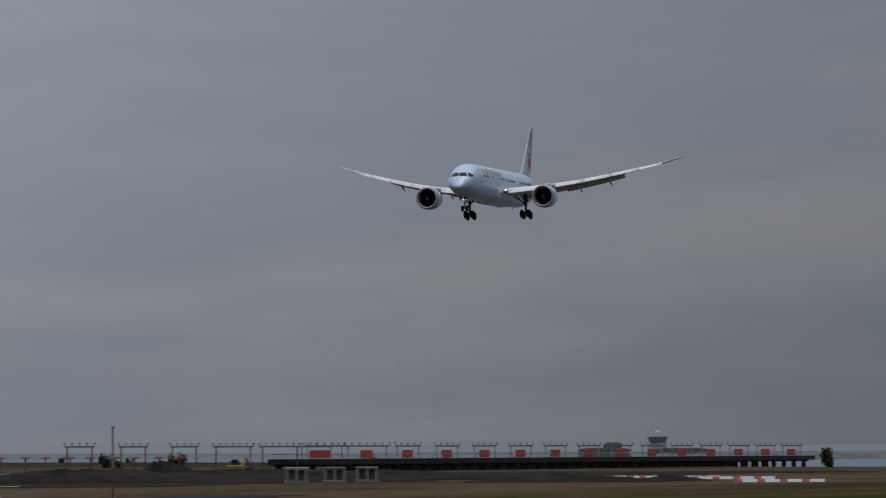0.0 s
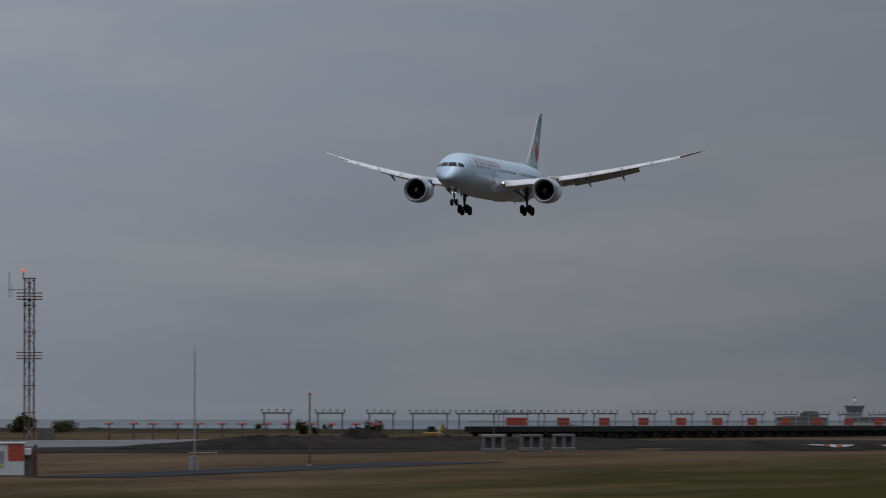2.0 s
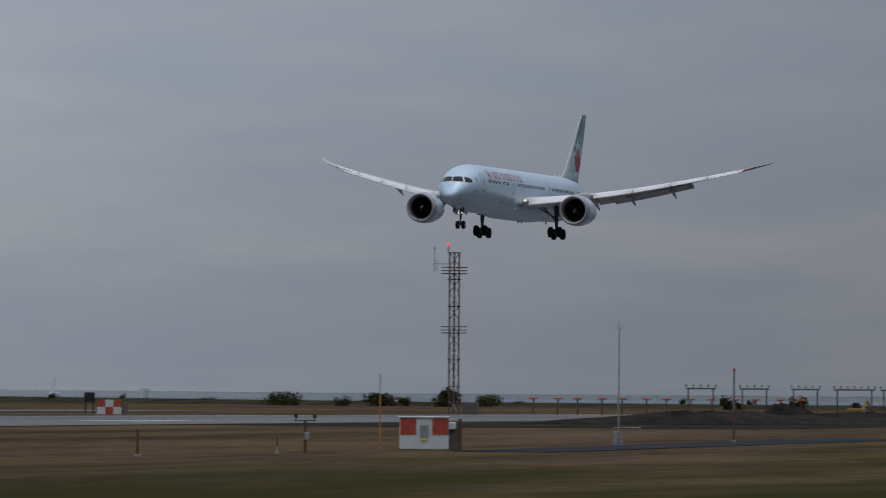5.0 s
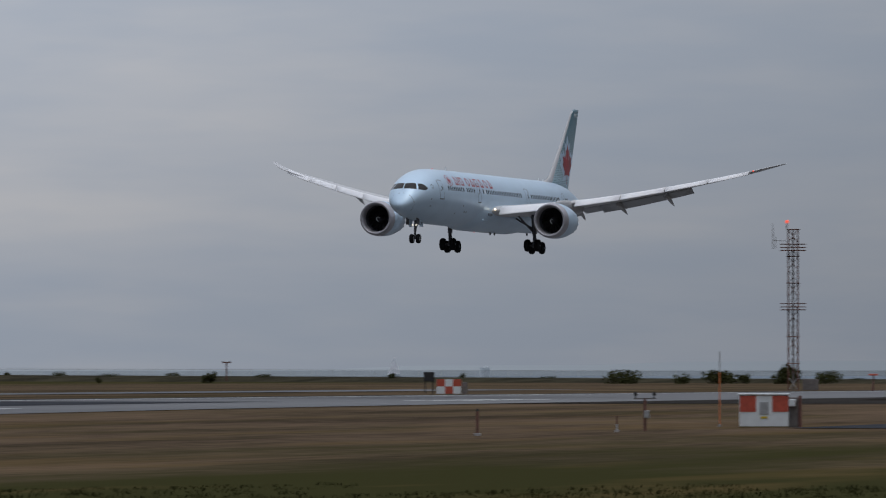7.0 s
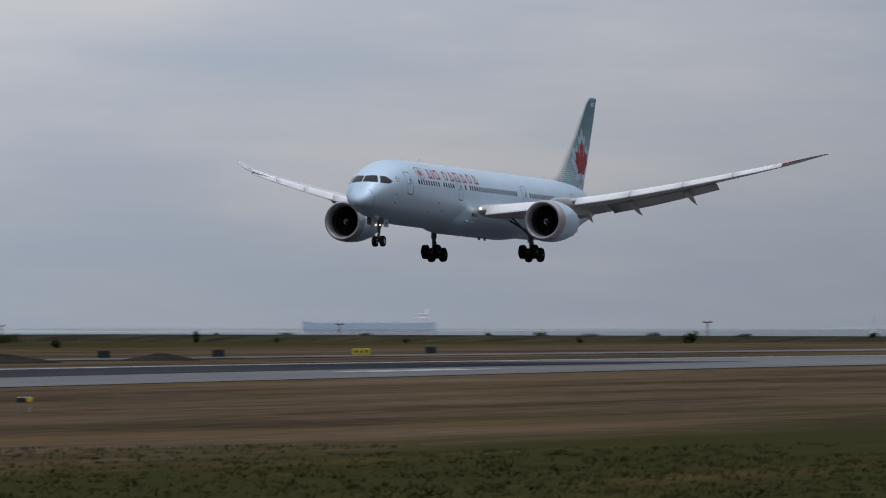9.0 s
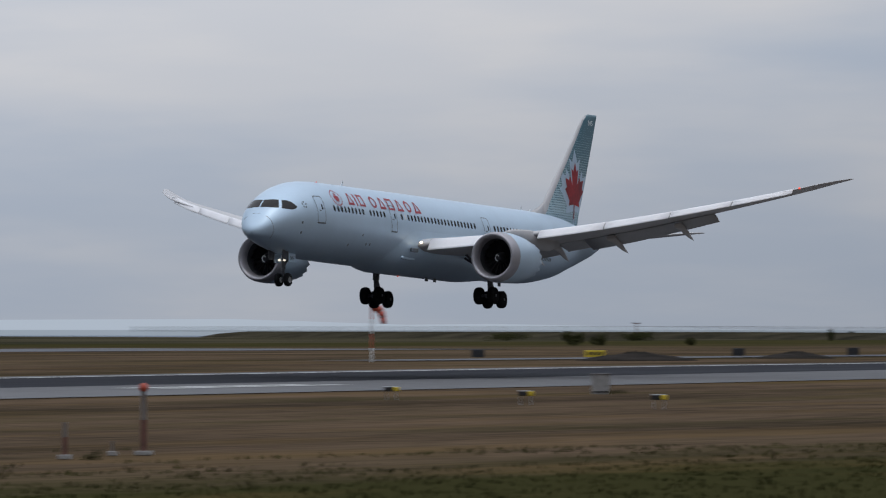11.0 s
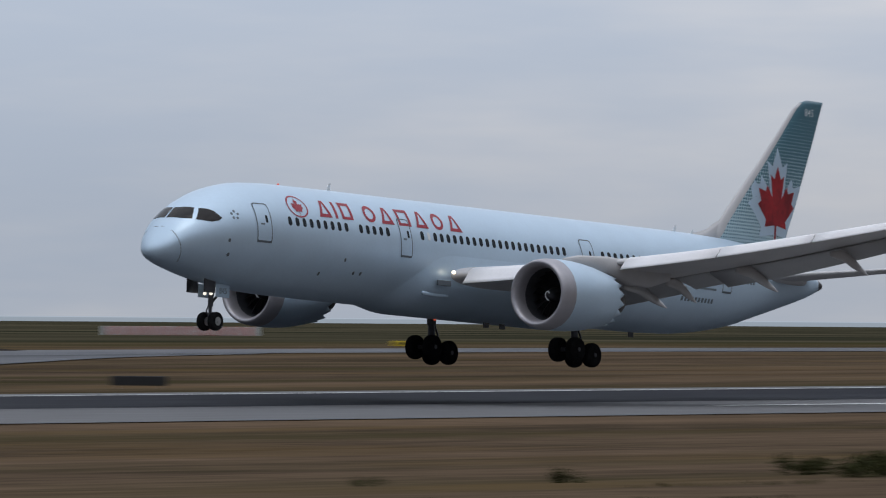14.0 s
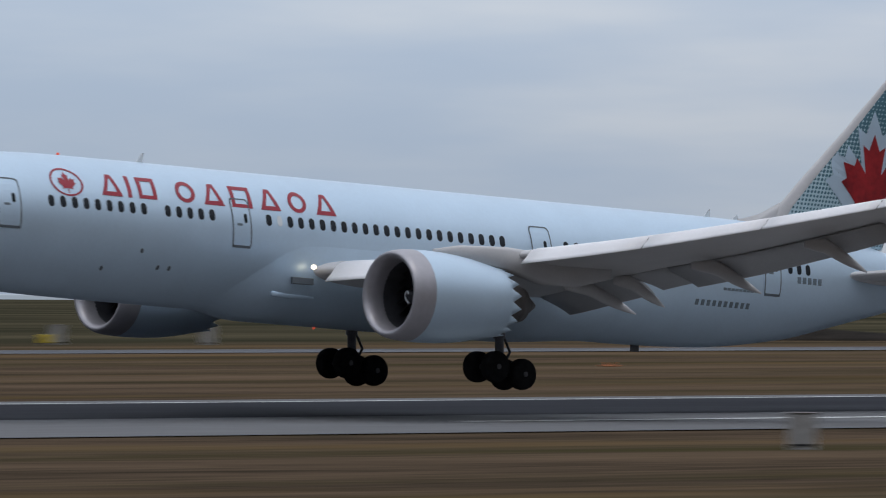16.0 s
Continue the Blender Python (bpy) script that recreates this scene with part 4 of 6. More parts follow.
    for z, le, te in FIN[:-1]:
        f = foil(0, le - 0.05, (te - le) * 1.03, 0, 0.105, n=10, camber=0, hi=0.085)
        rings.append([(p[0], p[2], z) for p in f])
    loft(bm, rings)
    part("fin_leading_edge", bm, WING_GREY, fin, "bare grey leading edge", smooth=True)
    bm = bmesh.new()
    rr = []
    for s, z, w in ((49.0, 3.06, 0.02), (50.2, 3.18, 0.10), (51.2, 3.45, 0.16), (52.0, 3.85, 0.18), (52.7, 4.2, 0.16)):
        rr.append([(-s, -w * 1.6, 2.8), (-s, -w * 0.6, z - 0.25), (-s, 0, z), (-s, w * 0.6, z - 0.25), (-s, w * 1.6, 2.8)])
    loft(bm, rr)
    part("dorsal_fillet", bm, WING_GREY, fin, smooth=True)

    def fin_y(s, z):
        for (z0, l0, t0), (z1, l1, t1) in zip(FIN, FIN[1:]):
            if z0 <= z <= z1:
                k = (z - z0) / (z1 - z0)
                le, te = l0 + (l1 - l0) * k, t0 + (t1 - t0) * k
                u = min(0.99, max(0.01, (s - le) / (te - le)))
                return (te - le) * 0.10 * 5 * (0.2969 * math.sqrt(u) - 0.126 * u - 0.3516 * u * u + 0.2843 * u ** 3 - 0.1015 * u ** 4)
        return 0.1
    def on_fin(p, q):
        """Keeps a point of the emblem on the fin, between its bare leading edge and its trailing edge."""
        le, te = np.interp(q, [f[0] for f in FIN], [f[1] for f in FIN]), np.interp(q, [f[0] for f in FIN], [f[2] for f in FIN])
        return min(max(p, le + 0.09 * (te - le)), te - 0.06)
    for side in (1, -1):
        for grow, off, m in ((0.48, 0.02, ICE), (0.0, 0.035, LEAF_RED)):
            bm = bmesh.new()
            leaf_fan(bm, lambda p, q: (-p, 0, q), 57.95, 3.74, 3.88, grow)
            bmesh.ops.subdivide_edges(bm, edges=bm.edges[:], cuts=2, use_grid_fill=True)
            for v in bm.verts:
                p = on_fin(57.95 + (-v.co.x - 57.95) * 0.88, v.co.z)
                v.co.x, v.co.y = -p, side * (fin_y(p, v.co.z) + off)
            bmesh.ops.recalc_face_normals(bm, faces=bm.faces[:])
            part("leaf_emblem" if m is LEAF_RED else "leaf_halo", bm, m, fin)
    cu = bpy.data.curves.new("fleet_number", "FONT")
    cu.body, cu.size, cu.align_x, cu.extrude = "845", 0.62, "CENTER", 0.004
    tx = new("fleet_number", cu)
    tx.data.materials.append(WHITE)
    tx.parent = fin
    tx.matrix_basis = Matrix.Translation((-61.15, 0.19, 10.85)) @ pose(0, 0, 0, 90, 0, 180)
    # tailplane
    for side in (1, -1):
        bm = bmesh.new()
        rings = []
        for y, le, te in ((0.5, 54.6, 60.8), (1.6, 55.4, 61.0), (4, 57.1, 61.6), (7, 59.3, 62.3), (9.3, 61.0, 62.9), (9.8, 61.8, 63.05)):
            rings.append([(p[0], side * p[1], p[2]) for p in foil(y, le, te - le, 0.75 + 0.105 * y, 0.09, -3, n=10, camber=-0.01)])
        loft(bm, rings)
        t = part("tailplane", bm, WING_GREY, a, smooth=True)
        bm = bmesh.new()
        rr = []
        for k in range(9):
            u = k / 8
            r = 0.30 * math.sin(math.pi * (0.12 + 0.5 * u))
            rr.append([(-55.4 - 3.4 * u, side * (1.55 + 0.1 * u + r * 1.2 * math.cos(q)), 0.86 + r * math.sin(q)) for q in [2 * math.pi * i / 12 for i in range(12)]])
        loft(bm, rr)
        part("tailplane_root", bm, WING_GREY, t, smooth=True)
    bm = bmesh.new()
    turned(bm, [(0, 0.36), (-0.5, 0.30), (-0.75, 0.2), (-0.7, 0.02)], 20, (-62.2, 0, 0.83))
    part("exhaust_cone", bm, HOT, a, smooth=True)
    return a


plane = airliner()


# ---- shore: bank, fence, hills, ship ----
def along_shore(y, back=0.0):
    return Vector((dike_edge(y) - 0.7 * back, y + 0.7 * back, 0))


def shore_rise(y):
    """The bank and its fence climb towards the north."""
    return min(1.3, max(0.0, (y - 560) * 0.0024))


def build_bank():
    bm = bmesh.new()
    prof = ((26, 0.0), (16, 0.55), (7, 1.25), (3, 1.4), (-3, 1.4), (-9, -0.8))
    rings = []
    y = 300
    while y < 1500:
        w = 0.15 * noise.noise((y * 0.01, 0, 5))
        rings.append([tuple(along_shore(y, b) + Vector((0, 0, 2.68 + h + (w if 0 < h < 1.3 else 0) + (shore_rise(y) if h > 0 else 0)))) for b, h in prof])
        y += 25
    loft(bm, rings, caps=(False, False), closed=False)
    tagged(part("sea_bank", bm, BANK), "low dark grassy bank along the shore", "embankment", kind="structure")


def build_fence():
    f = thing("fence", (0, 0, 0), "grey chain-link fence on top of the shore bank", "fence")
    ys = list(range(330, 1600, 9))
    for i, y in enumerate(ys):
        p = along_shore(y, 0)
        if i < 140:
            bm = bmesh.new()
            rod(bm, (p.x, p.y, 3.95), (p.x, p.y, 5.9 + shore_rise(y)), 0.07, n=5)
            part("post", bm, GALV, f)
    ends = [(along_shore(y), shore_rise(y)) for y in (330, 560, 830, 1102, 1600)]
    for (a, za), (b, zb) in zip(ends, ends[1:]):
        for h in (4.15, 5.86):
            bm = bmesh.new()
            rod(bm, (a.x, a.y, h + za), (b.x, b.y, h + zb), 0.05, n=5)
            part("rail", bm, GALV, f)
        # woven wire, as strands
        for k in range(9):
            h = 4.2 + 0.185 * k
            bm = bmesh.new()
            rod(bm, (a.x, a.y, h + za), (b.x, b.y, h + zb), 0.034, n=3)
            part("wire", bm, MESHWIRE, f)


def build_hills():
    # Distance haze is painted as emission, brighter northwards to match the sky.
    m = bpy.data.materials.new("painted_haze_shore")
    m.use_nodes = True
    b = m.node_tree.nodes["Principled BSDF"]
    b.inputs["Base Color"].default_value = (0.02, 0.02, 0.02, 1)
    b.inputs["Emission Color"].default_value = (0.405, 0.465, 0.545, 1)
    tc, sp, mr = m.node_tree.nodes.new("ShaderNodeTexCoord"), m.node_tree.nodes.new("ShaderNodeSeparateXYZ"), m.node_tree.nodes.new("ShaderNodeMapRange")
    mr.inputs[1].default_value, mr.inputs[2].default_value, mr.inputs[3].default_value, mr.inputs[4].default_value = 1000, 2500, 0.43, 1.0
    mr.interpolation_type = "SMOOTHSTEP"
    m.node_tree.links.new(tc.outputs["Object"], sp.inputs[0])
    # A darker glowing strip stands in for water beyond the sea sheet.
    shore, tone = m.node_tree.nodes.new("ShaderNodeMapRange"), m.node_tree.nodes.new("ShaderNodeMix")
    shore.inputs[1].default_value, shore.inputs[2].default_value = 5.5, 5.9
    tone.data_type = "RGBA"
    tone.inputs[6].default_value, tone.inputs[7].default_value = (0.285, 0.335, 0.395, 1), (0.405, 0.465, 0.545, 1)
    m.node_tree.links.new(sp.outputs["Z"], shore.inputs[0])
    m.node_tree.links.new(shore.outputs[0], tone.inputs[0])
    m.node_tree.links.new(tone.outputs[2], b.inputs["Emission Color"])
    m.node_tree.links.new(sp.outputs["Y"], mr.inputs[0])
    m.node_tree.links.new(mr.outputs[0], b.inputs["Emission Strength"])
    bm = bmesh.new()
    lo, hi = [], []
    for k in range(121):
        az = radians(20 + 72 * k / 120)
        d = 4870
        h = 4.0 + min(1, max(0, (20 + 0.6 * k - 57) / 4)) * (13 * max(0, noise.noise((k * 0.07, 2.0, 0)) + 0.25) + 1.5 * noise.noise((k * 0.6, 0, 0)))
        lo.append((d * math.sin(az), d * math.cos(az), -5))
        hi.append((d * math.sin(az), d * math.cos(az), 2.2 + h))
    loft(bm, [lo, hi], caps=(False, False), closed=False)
    tagged(part("backdrop", bm, m), "far water and faint blue hills, their haze painted as glow", "hills", kind="structure")


def build_sea():
    bm = bmesh.new()
    pts = []
    for k in range(49):
        a = radians(-130 + 175 * k / 48 + 0.0)
        pts.append((4930 * math.cos(a), 4930 * math.sin(a), 2.4))
    c = bm.verts.new((dike_edge(400) + 8, 400, 2.4))
    vs = [bm.verts.new(p) for p in pts]
    for a, b in zip(vs, vs[1:]):
        bm.faces.new((c, a, b))
    bmesh.ops.recalc_face_normals(bm, faces=bm.faces[:])
    tagged(part("water", bm, SEA), "calm grey-blue sea reaching to the hazy horizon", "sea", kind="structure")


def cargo_ship():
    s = thing("cargo_ship", bearing(66.75, 4620, 2.4), "long blue cargo ship with white deckhouse, far out at sea", "ship", turn=-66.75)
    lines = ((-37.5, 1.5, 9.4), (-35, 4.5, 9.0), (-30, 5.5, 8.3), (0, 5.5, 8.2), (30, 5.5, 8.2), (35, 4.5, 8.4), (37, 3, 8.6))
    # Lower hull painted pale, standing in for the bright hazy water.
    bm = bmesh.new()
    loft(bm, [[(x, -w * 0.8, -1), (x, -w * 0.98, 4.1), (x, w * 0.98, 4.1), (x, w * 0.8, -1)] for x, w, z in lines])
    part("hull_water_standin", bm, PALE_PAINT, s, "lower hull painted pale in place of bright hazy water")
    bm = bmesh.new()
    loft(bm, [[(x, -w, 4.1), (x, -w, z), (x, w, z), (x, w, 4.1)] for x, w, z in lines])
    part("hull", bm, SHIP_BLUE, s, "blue hull")
    bm = bmesh.new()
    box(bm, 29, 0, 8.5, 8.5, 9, 2.6, 0.2)
    box(bm, 29.5, 0, 11, 6, 8, 2.4, 0.2)
    part("deckhouse", bm, PALE_PAINT, s, "white deckhouse")
    bm = bmesh.new()
    box(bm, 32, 0, 13.3, 1.8, 2, 2.6, 0.2)
    part("funnel", bm, PALE_PAINT, s)
    for x in (-20, -8, 4, 16):
        bm = bmesh.new()
        box(bm, x, 0, 8.55, 8, 8, 0.7, 0.1)
        part("hatch_cover", bm, SHIP_BLUE, s)


def sailing_boat(az, d, h):
    s = thing("sailing_boat", bearing(az, d, 2.4), "small white sailing boat under full sail", "boat", turn=-az)
    bm = bmesh.new()
    loft(bm, [[(x, -w, 0.9), (x, 0, -0.2), (x, w, 0.9)] for x, w in ((-4, 0.2), (-2, 1.1), (2, 1.2), (3.6, 0.8))])
    part("hull", bm, WHITE, s)
    bm = bmesh.new()
    rod(bm, (0.3, 0, 0.8), (0.3, 0, h), 0.08, n=6)
    part("mast", bm, GALV, s)
    for pts in (((0.4, 0, 1.6), (3.2, 0.35, 1.6), (0.4, 0, h)), ((0.2, 0, 1.2), (-3.6, 0.25, 1.1), (0.2, 0, h * 0.93))):
        bm = bmesh.new()
        loft(bm, [[(x, y - 0.03, z) for x, y, z in pts], [(x, y + 0.03, z) for x, y, z in pts]])
        part("sail", bm, PALE_PAINT, s, "white sail")


def motor_boat(az, d):
    s = thing("motor_boat", bearing(az, d, 2.4), "small white motor boat far out at sea", "boat", turn=-az)
    bm = bmesh.new()
    loft(bm, [[(x, -w, 5.0), (x, 0, -0.2), (x, w, 5.0)] for x, w in ((-2.6, 0.2), (-1, 1.0), (2.4, 1.0))])
    part("hull", bm, WHITE, s)
    bm = bmesh.new()
    box(bm, 0.4, 0, 4.9, 1.8, 1.4, 0.9, 0.2)
    part("cabin", bm, WHITE, s)


build_bank()
build_hills()
build_sea()
build_fence()
cargo_ship()
sailing_boat(70.25, 4500, 11)
motor_boat(70.88, 4450)


# ---- plants ----
def leaf_cloud(bm, n, rx, ry, rz, z0, size, seed, lobes=4):
    """Many small leaf sprays gathered round a few lobes, with gaps between."""
    rng = random.Random(seed)
    cs = [(rng.uniform(-rx, rx) * 0.75, rng.uniform(-ry, ry) * 0.6, z0 + rz * rng.uniform(0.2, 0.75), rng.uniform(0.3, 0.6)) for _ in range(lobes)]
    for _ in range(n):
        cx, cy, cz, k = rng.choice(cs)
        a, b, r = rng.uniform(0, 6.28), rng.uniform(-1, 1), rng.random() ** 0.4
        q = math.sqrt(1 - b * b)
        p = Vector((cx + rx * k * r * q * math.cos(a), cy + ry * k * r * q * math.sin(a), max(0.02, cz + rz * k * r * b)))
        u = Vector((rng.uniform(-1, 1), rng.uniform(-1, 1), rng.uniform(-0.6, 1))).normalized() * size * rng.uniform(0.5, 1.3)
        v = u.cross(Vector((rng.uniform(-1, 1), rng.uniform(-1, 1), rng.uniform(-1, 1)))).normalized() * size * 0.45
        bm.faces.new([bm.verts.new(p + o) for o in (-u, v, u, -v)])


def bush(place, w, h, seed, label="dark green wind-bent bush", group="bushes on the airfield", d=None):
    b = thing("bush", place, label, "bush", group)
    rng = random.Random(seed)
    for _ in range(3):
        bm = bmesh.new()
        x = rng.uniform(-w, w) * 0.3
        rod(bm, (x, 0, -0.1), (x * 1.6, rng.uniform(-0.2, 0.2), h * 0.6), 0.03 * h, 0.012 * h, n=5)
        part("stem", bm, SOIL, b)
    bm = bmesh.new()
    leaf_cloud(bm, int(min(1600, 350 + 90 * w)), w / 2, (d or w * 0.6) / 2, h, 0, 0.11 * h, seed, lobes=max(7, int(w / h * 2.6)))
    part("crown", bm, LEAFY, b)
    return b


for i, (az, d, w, h) in enumerate(((71.82, 1830, 13, 2.9), (72.25, 1820, 7, 2.0), (72.52, 1830, 13, 3.0), (72.68, 1830, 5, 2.0), (73.0, 1800, 12, 3.8), (73.25, 1790, 11, 2.3), (68.97, 1930, 5, 2.4), (74.9, 1650, 5, 2.6), (75.4, 1600, 6, 2.6), (75.0, 1640, 3, 1.6),
                                   (65.54, 2240, 3.0, 2.6), (64.2, 2250, 14, 2.4), (68.2, 1950, 3, 1.3), (67.0, 2050, 2.6, 1.2), (66.1, 2100, 2.5, 1.3), (79.9, 1480, 4.5, 3.0), (56.6, 2400, 4.5, 2.2), (57.5, 2450, 12, 1.4), (59.0, 2400, 5, 1.5), (63.75, 1590, 7.0, 2.5), (63.95, 1600, 5.5, 2.0), (63.3, 2240, 20, 2.2), (64.58, 1600, 3.4, 1.6))):
    p = bearing(az, d)
    bush((p[0], p[1], p[2] + (0.85 if dike_edge(p[1]) - p[0] < 45 else 0)), w, h, 100 + i)
for i in range(16):
    az = 53.0 + 0.155 * i + 0.04 * (i % 3)
    x, y, z = bearing(az, 288 + 3 * math.sin(i * 2.3))
    tall = (0.75, 0.6, 0.85, 0.65)[i % 4] if i < 9 else (0.45, 0.3, 0.38)[i % 3]
    bush((x, y, z), 2.3 + 0.5 * (i % 3), tall, 300 + i, "low dark weedy shrub in the grass", "shrubs by the ditch")
for i, (x, y, w, h) in enumerate(((268.5, 163.5, 1.7, 0.6), (282, 160, 1.2, 0.35), (214, 171, 1.4, 0.5), (205, 172, 2.2, 0.3))):
    bush((x, y, ground_z(x)), w, h, 340 + i, "low dark weedy shrub in the grass", "shrubs by the ditch")


def shore_scrub():
    """Low broken scrub and rank grass on the bank, in front of the fence."""
    rng = random.Random(21)
    y = 345
    while y < 1060:
        q = along_shore(y, rng.uniform(3, 9))
        bush((q.x, q.y, 3.9 + shore_rise(y)), rng.uniform(2.5, 11), rng.uniform(0.5, 1.25), 500 + int(y), "low ragged scrub on the shore bank", "scrub on the shore bank")
        y += rng.uniform(12, 60)


shore_scrub()


def build_tufts():
    """Rough grass and weeds in front of the runway."""
    rng = random.Random(5)
    verts, faces = [], []
    for _ in range(24000):
        y = 72 + 98 * rng.random() ** 1.1
        x = rng.uniform(y * 0.55, y * 3.4)
        if math.hypot(x, y) > 345 + 25 * noise.noise((x * 0.03, y * 0.12, 0)) or noise.noise((x * 0.03, y * 0.12, 0)) + 0.35 * noise.noise((x * 0.2, y * 0.4, 3)) < (y - 150) / 40:
            continue
        z = ground_z(x)
        h = rng.uniform(0.05, 0.17)
        for _ in range(5):
            a = rng.uniform(0, 6.28)
            dx, dy = math.cos(a), math.sin(a)
            bx, by = x + rng.uniform(-0.3, 0.3), y + rng.uniform(-0.3, 0.3)
            w = h * 0.22
            n = len(verts)
            verts += [(bx - dy * w, by + dx * w, z - 0.05), (bx + dy * w, by - dx * w, z - 0.05), (bx + dx * h * 0.6 + dy * w * 0.5, by + dy * h * 0.6 - dx * w * 0.5, z + h * 0.8), (bx + dx * h * 0.9, by + dy * h * 0.9, z + h)]
            faces.append((n, n + 1, n + 2, n + 3))
    me = bpy.data.meshes.new("grass_tufts")
    me.from_pydata(verts, [], faces)
    me.materials.append(TUFT)
    tagged(new("grass_tufts", me), "rough olive grass and weeds along the ditch", "grass", kind="stuff")


TUFT = material("olive_weeds", (0.022, 0.026, 0.009), 0.9, scale=0.12, fine=1.2, col2=(0.072, 0.066, 0.025), spec=0.0)
build_tufts()


# ---- approach lights on their pier ----
def light_bar(place, width, tall, lamps, panel):
    b = thing("approach_light_bar", place, "steel approach light bar on two posts" + (" with red panel" if panel else ""), "approach light", "approach light bars")
    for k in (-1, 1):
        bm = bmesh.new()
        rod(bm, (0, k * width * 0.42, 0), (0, k * width * 0.42, tall), 0.10, n=6)
        part("post", bm, GALV if panel else RUST, b)
    bm = bmesh.new()
    box(bm, 0, 0, tall - 0.1, 0.22, width, 0.22)
    part("crossbar", bm, STEEL, b)
    for i in range(lamps):
        bm = bmesh.new()
        y = -width / 2 + width * i / (lamps - 1)
        rod(bm, (0, y, tall + 0.1), (0, y, tall + 0.38), 0.05, n=5)
        rod(bm, (-0.12, y, tall + 0.45), (0.16, y, tall + 0.45), 0.13, n=7)
        part("lamp", bm, STEEL, b)
    if panel:
        bm = bmesh.new()
        box(bm, -0.3, 0, 0.1, 0.1, min(2.0, width * 0.42), 1.25, 0.02)
        part("panel", bm, RED, b, "red painted panel")
    return b


WIDE = {3: 6.2, 4: 6.4, 5: 6.6, 6: 7.4}
for i in range(20):
    x = 1095 + 28.6 * i
    on_pier = x > 1225
    light_bar((x, 299, 5.15 if on_pier else ground_z(x)), WIDE.get(i, 4.2), 2.0 if on_pier else 3.9, 5 if i not in WIDE else 7, on_pier)
light_bar((1243, 301.5, 5.15), 5.5, 1.9, 5, True)


def build_pier():
    p = thing("pier", (0, 0, 0), "long dark timber pier carrying the approach lights", "pier")
    bm = bmesh.new()
    box(bm, 1430, 299, 4.3, 420, 9, 0.85)
    part("deck", bm, PIER_DARK, p)
    bm = bmesh.new()
    for k in (-1, 1):
        rod(bm, (1222, 299 + k * 4.4, 5.9), (1640, 299 + k * 4.4, 5.9), 0.05, n=5)
    part("handrail", bm, STEEL, p)
    for i in range(38):
        x = 1224 + 11 * i
        for k in (-1, 1):
            bm = bmesh.new()
            rod(bm, (x, 299 + 3.8 * k, 1.8), (x, 299 + 3.8 * k, 4.6), 0.45, n=8)
            part("pile", bm, PIER_DARK, p)
        bm = bmesh.new()
        box(bm, x, 299, 4.05, 0.7, 9.4, 0.55)
        part("cap_beam", bm, PIER_DARK, p)
    for k in range(30):
        bm = bmesh.new()
        x = 1224 + 11 * k
        rod(bm, (x, 295.2, 4.3), (x + 11, 295.2, 3.0), 0.3, n=5)
        rod(bm, (x, 295.2, 3.0), (x + 11, 295.2, 4.3), 0.3, n=5)
        part("cross_brace", bm, PIER_DARK, p)


build_pier()


def antenna_mast(place):
    a = thing("antenna_mast", place, "low orange antenna mast with a dark boom", "antenna", "localiser antenna row")
    bm = bmesh.new()
    rod(bm, (0, 0, 0), (0, 0, 2.3), 0.11, n=6)
    rod(bm, (-0.7, 0, 0), (0, 0, 1.5), 0.07, n=5)
    part("mast", bm, RUST, a)
    bm = bmesh.new()
    box(bm, 0, 0, 2.25, 1.6, 0.9, 0.18, 0.03)
    for k in range(3):
        rod(bm, (-0.6 + 0.6 * k, -0.55, 2.45), (-0.6 + 0.6 * k, 0.55, 2.45), 0.05, n=5)
    part("boom", bm, RED, a)


for i in range(13):
    antenna_mast((1138 + 1.2 * (i % 2), 296 + 3.3 * i, ground_z(1138)))


# ---- far buildings beyond the approach ----
def control_tower():
    c = thing("control_tower", bearing(78.73, 3600), "distant grey control tower with a flared cab and dome", "tower")
    bm = bmesh.new()
    box(bm, 0, 0, 0, 7, 7, 6.2, 0.4)
    part("shaft", bm, CONCRETE, c)
    bm = bmesh.new()
    bmesh.ops.create_cone(bm, cap_ends=True, segments=12, radius1=3.4, radius2=4.6, depth=3, matrix=Matrix.Translation((0, 0, 7.6)))
    part("cab", bm, STEEL, c)
    bm = bmesh.new()
    rod(bm, (0, 0, 9), (0, 0, 10.4), 1.4, n=10)
    bmesh.ops.create_uvsphere(bm, u_segments=10, v_segments=6, radius=1.0, matrix=Matrix.Translation((0, 0, 11)))
    part("dome", bm, DOME_WHITE, c)
    bm = bmesh.new()
    rod(bm, (0.4, 0, 10), (0.4, 0, 13.5), 0.12, n=5)
    part("aerial", bm, STEEL, c)


def far_shed(az, d, w, h, roof, seed):
    s = thing("far_building", bearing(az, d), "distant low grey building with a shallow roof", "building", "buildings beyond the approach", turn=-az)
    bm = bmesh.new()
    box(bm, 0, 0, 0, w, 8, h * 0.8)
    part("wall", bm, STEEL, s)
    bm = bmesh.new()
    loft(bm, [[(-w * 0.55, y, h * 0.8), (-w * 0.3, y, h), (w * 0.3, y, h), (w * 0.55, y, h * 0.8)] for y in (-4.3, 4.3)])
    part("roof", bm, roof, s)


control_tower()
far_shed(78.42, 3500, 8, 6.6, STEEL, 1)
far_shed(78.36, 3500, 22, 4.4, STEEL, 2)
far_shed(78.9, 3550, 24, 4.2, STEEL, 3)


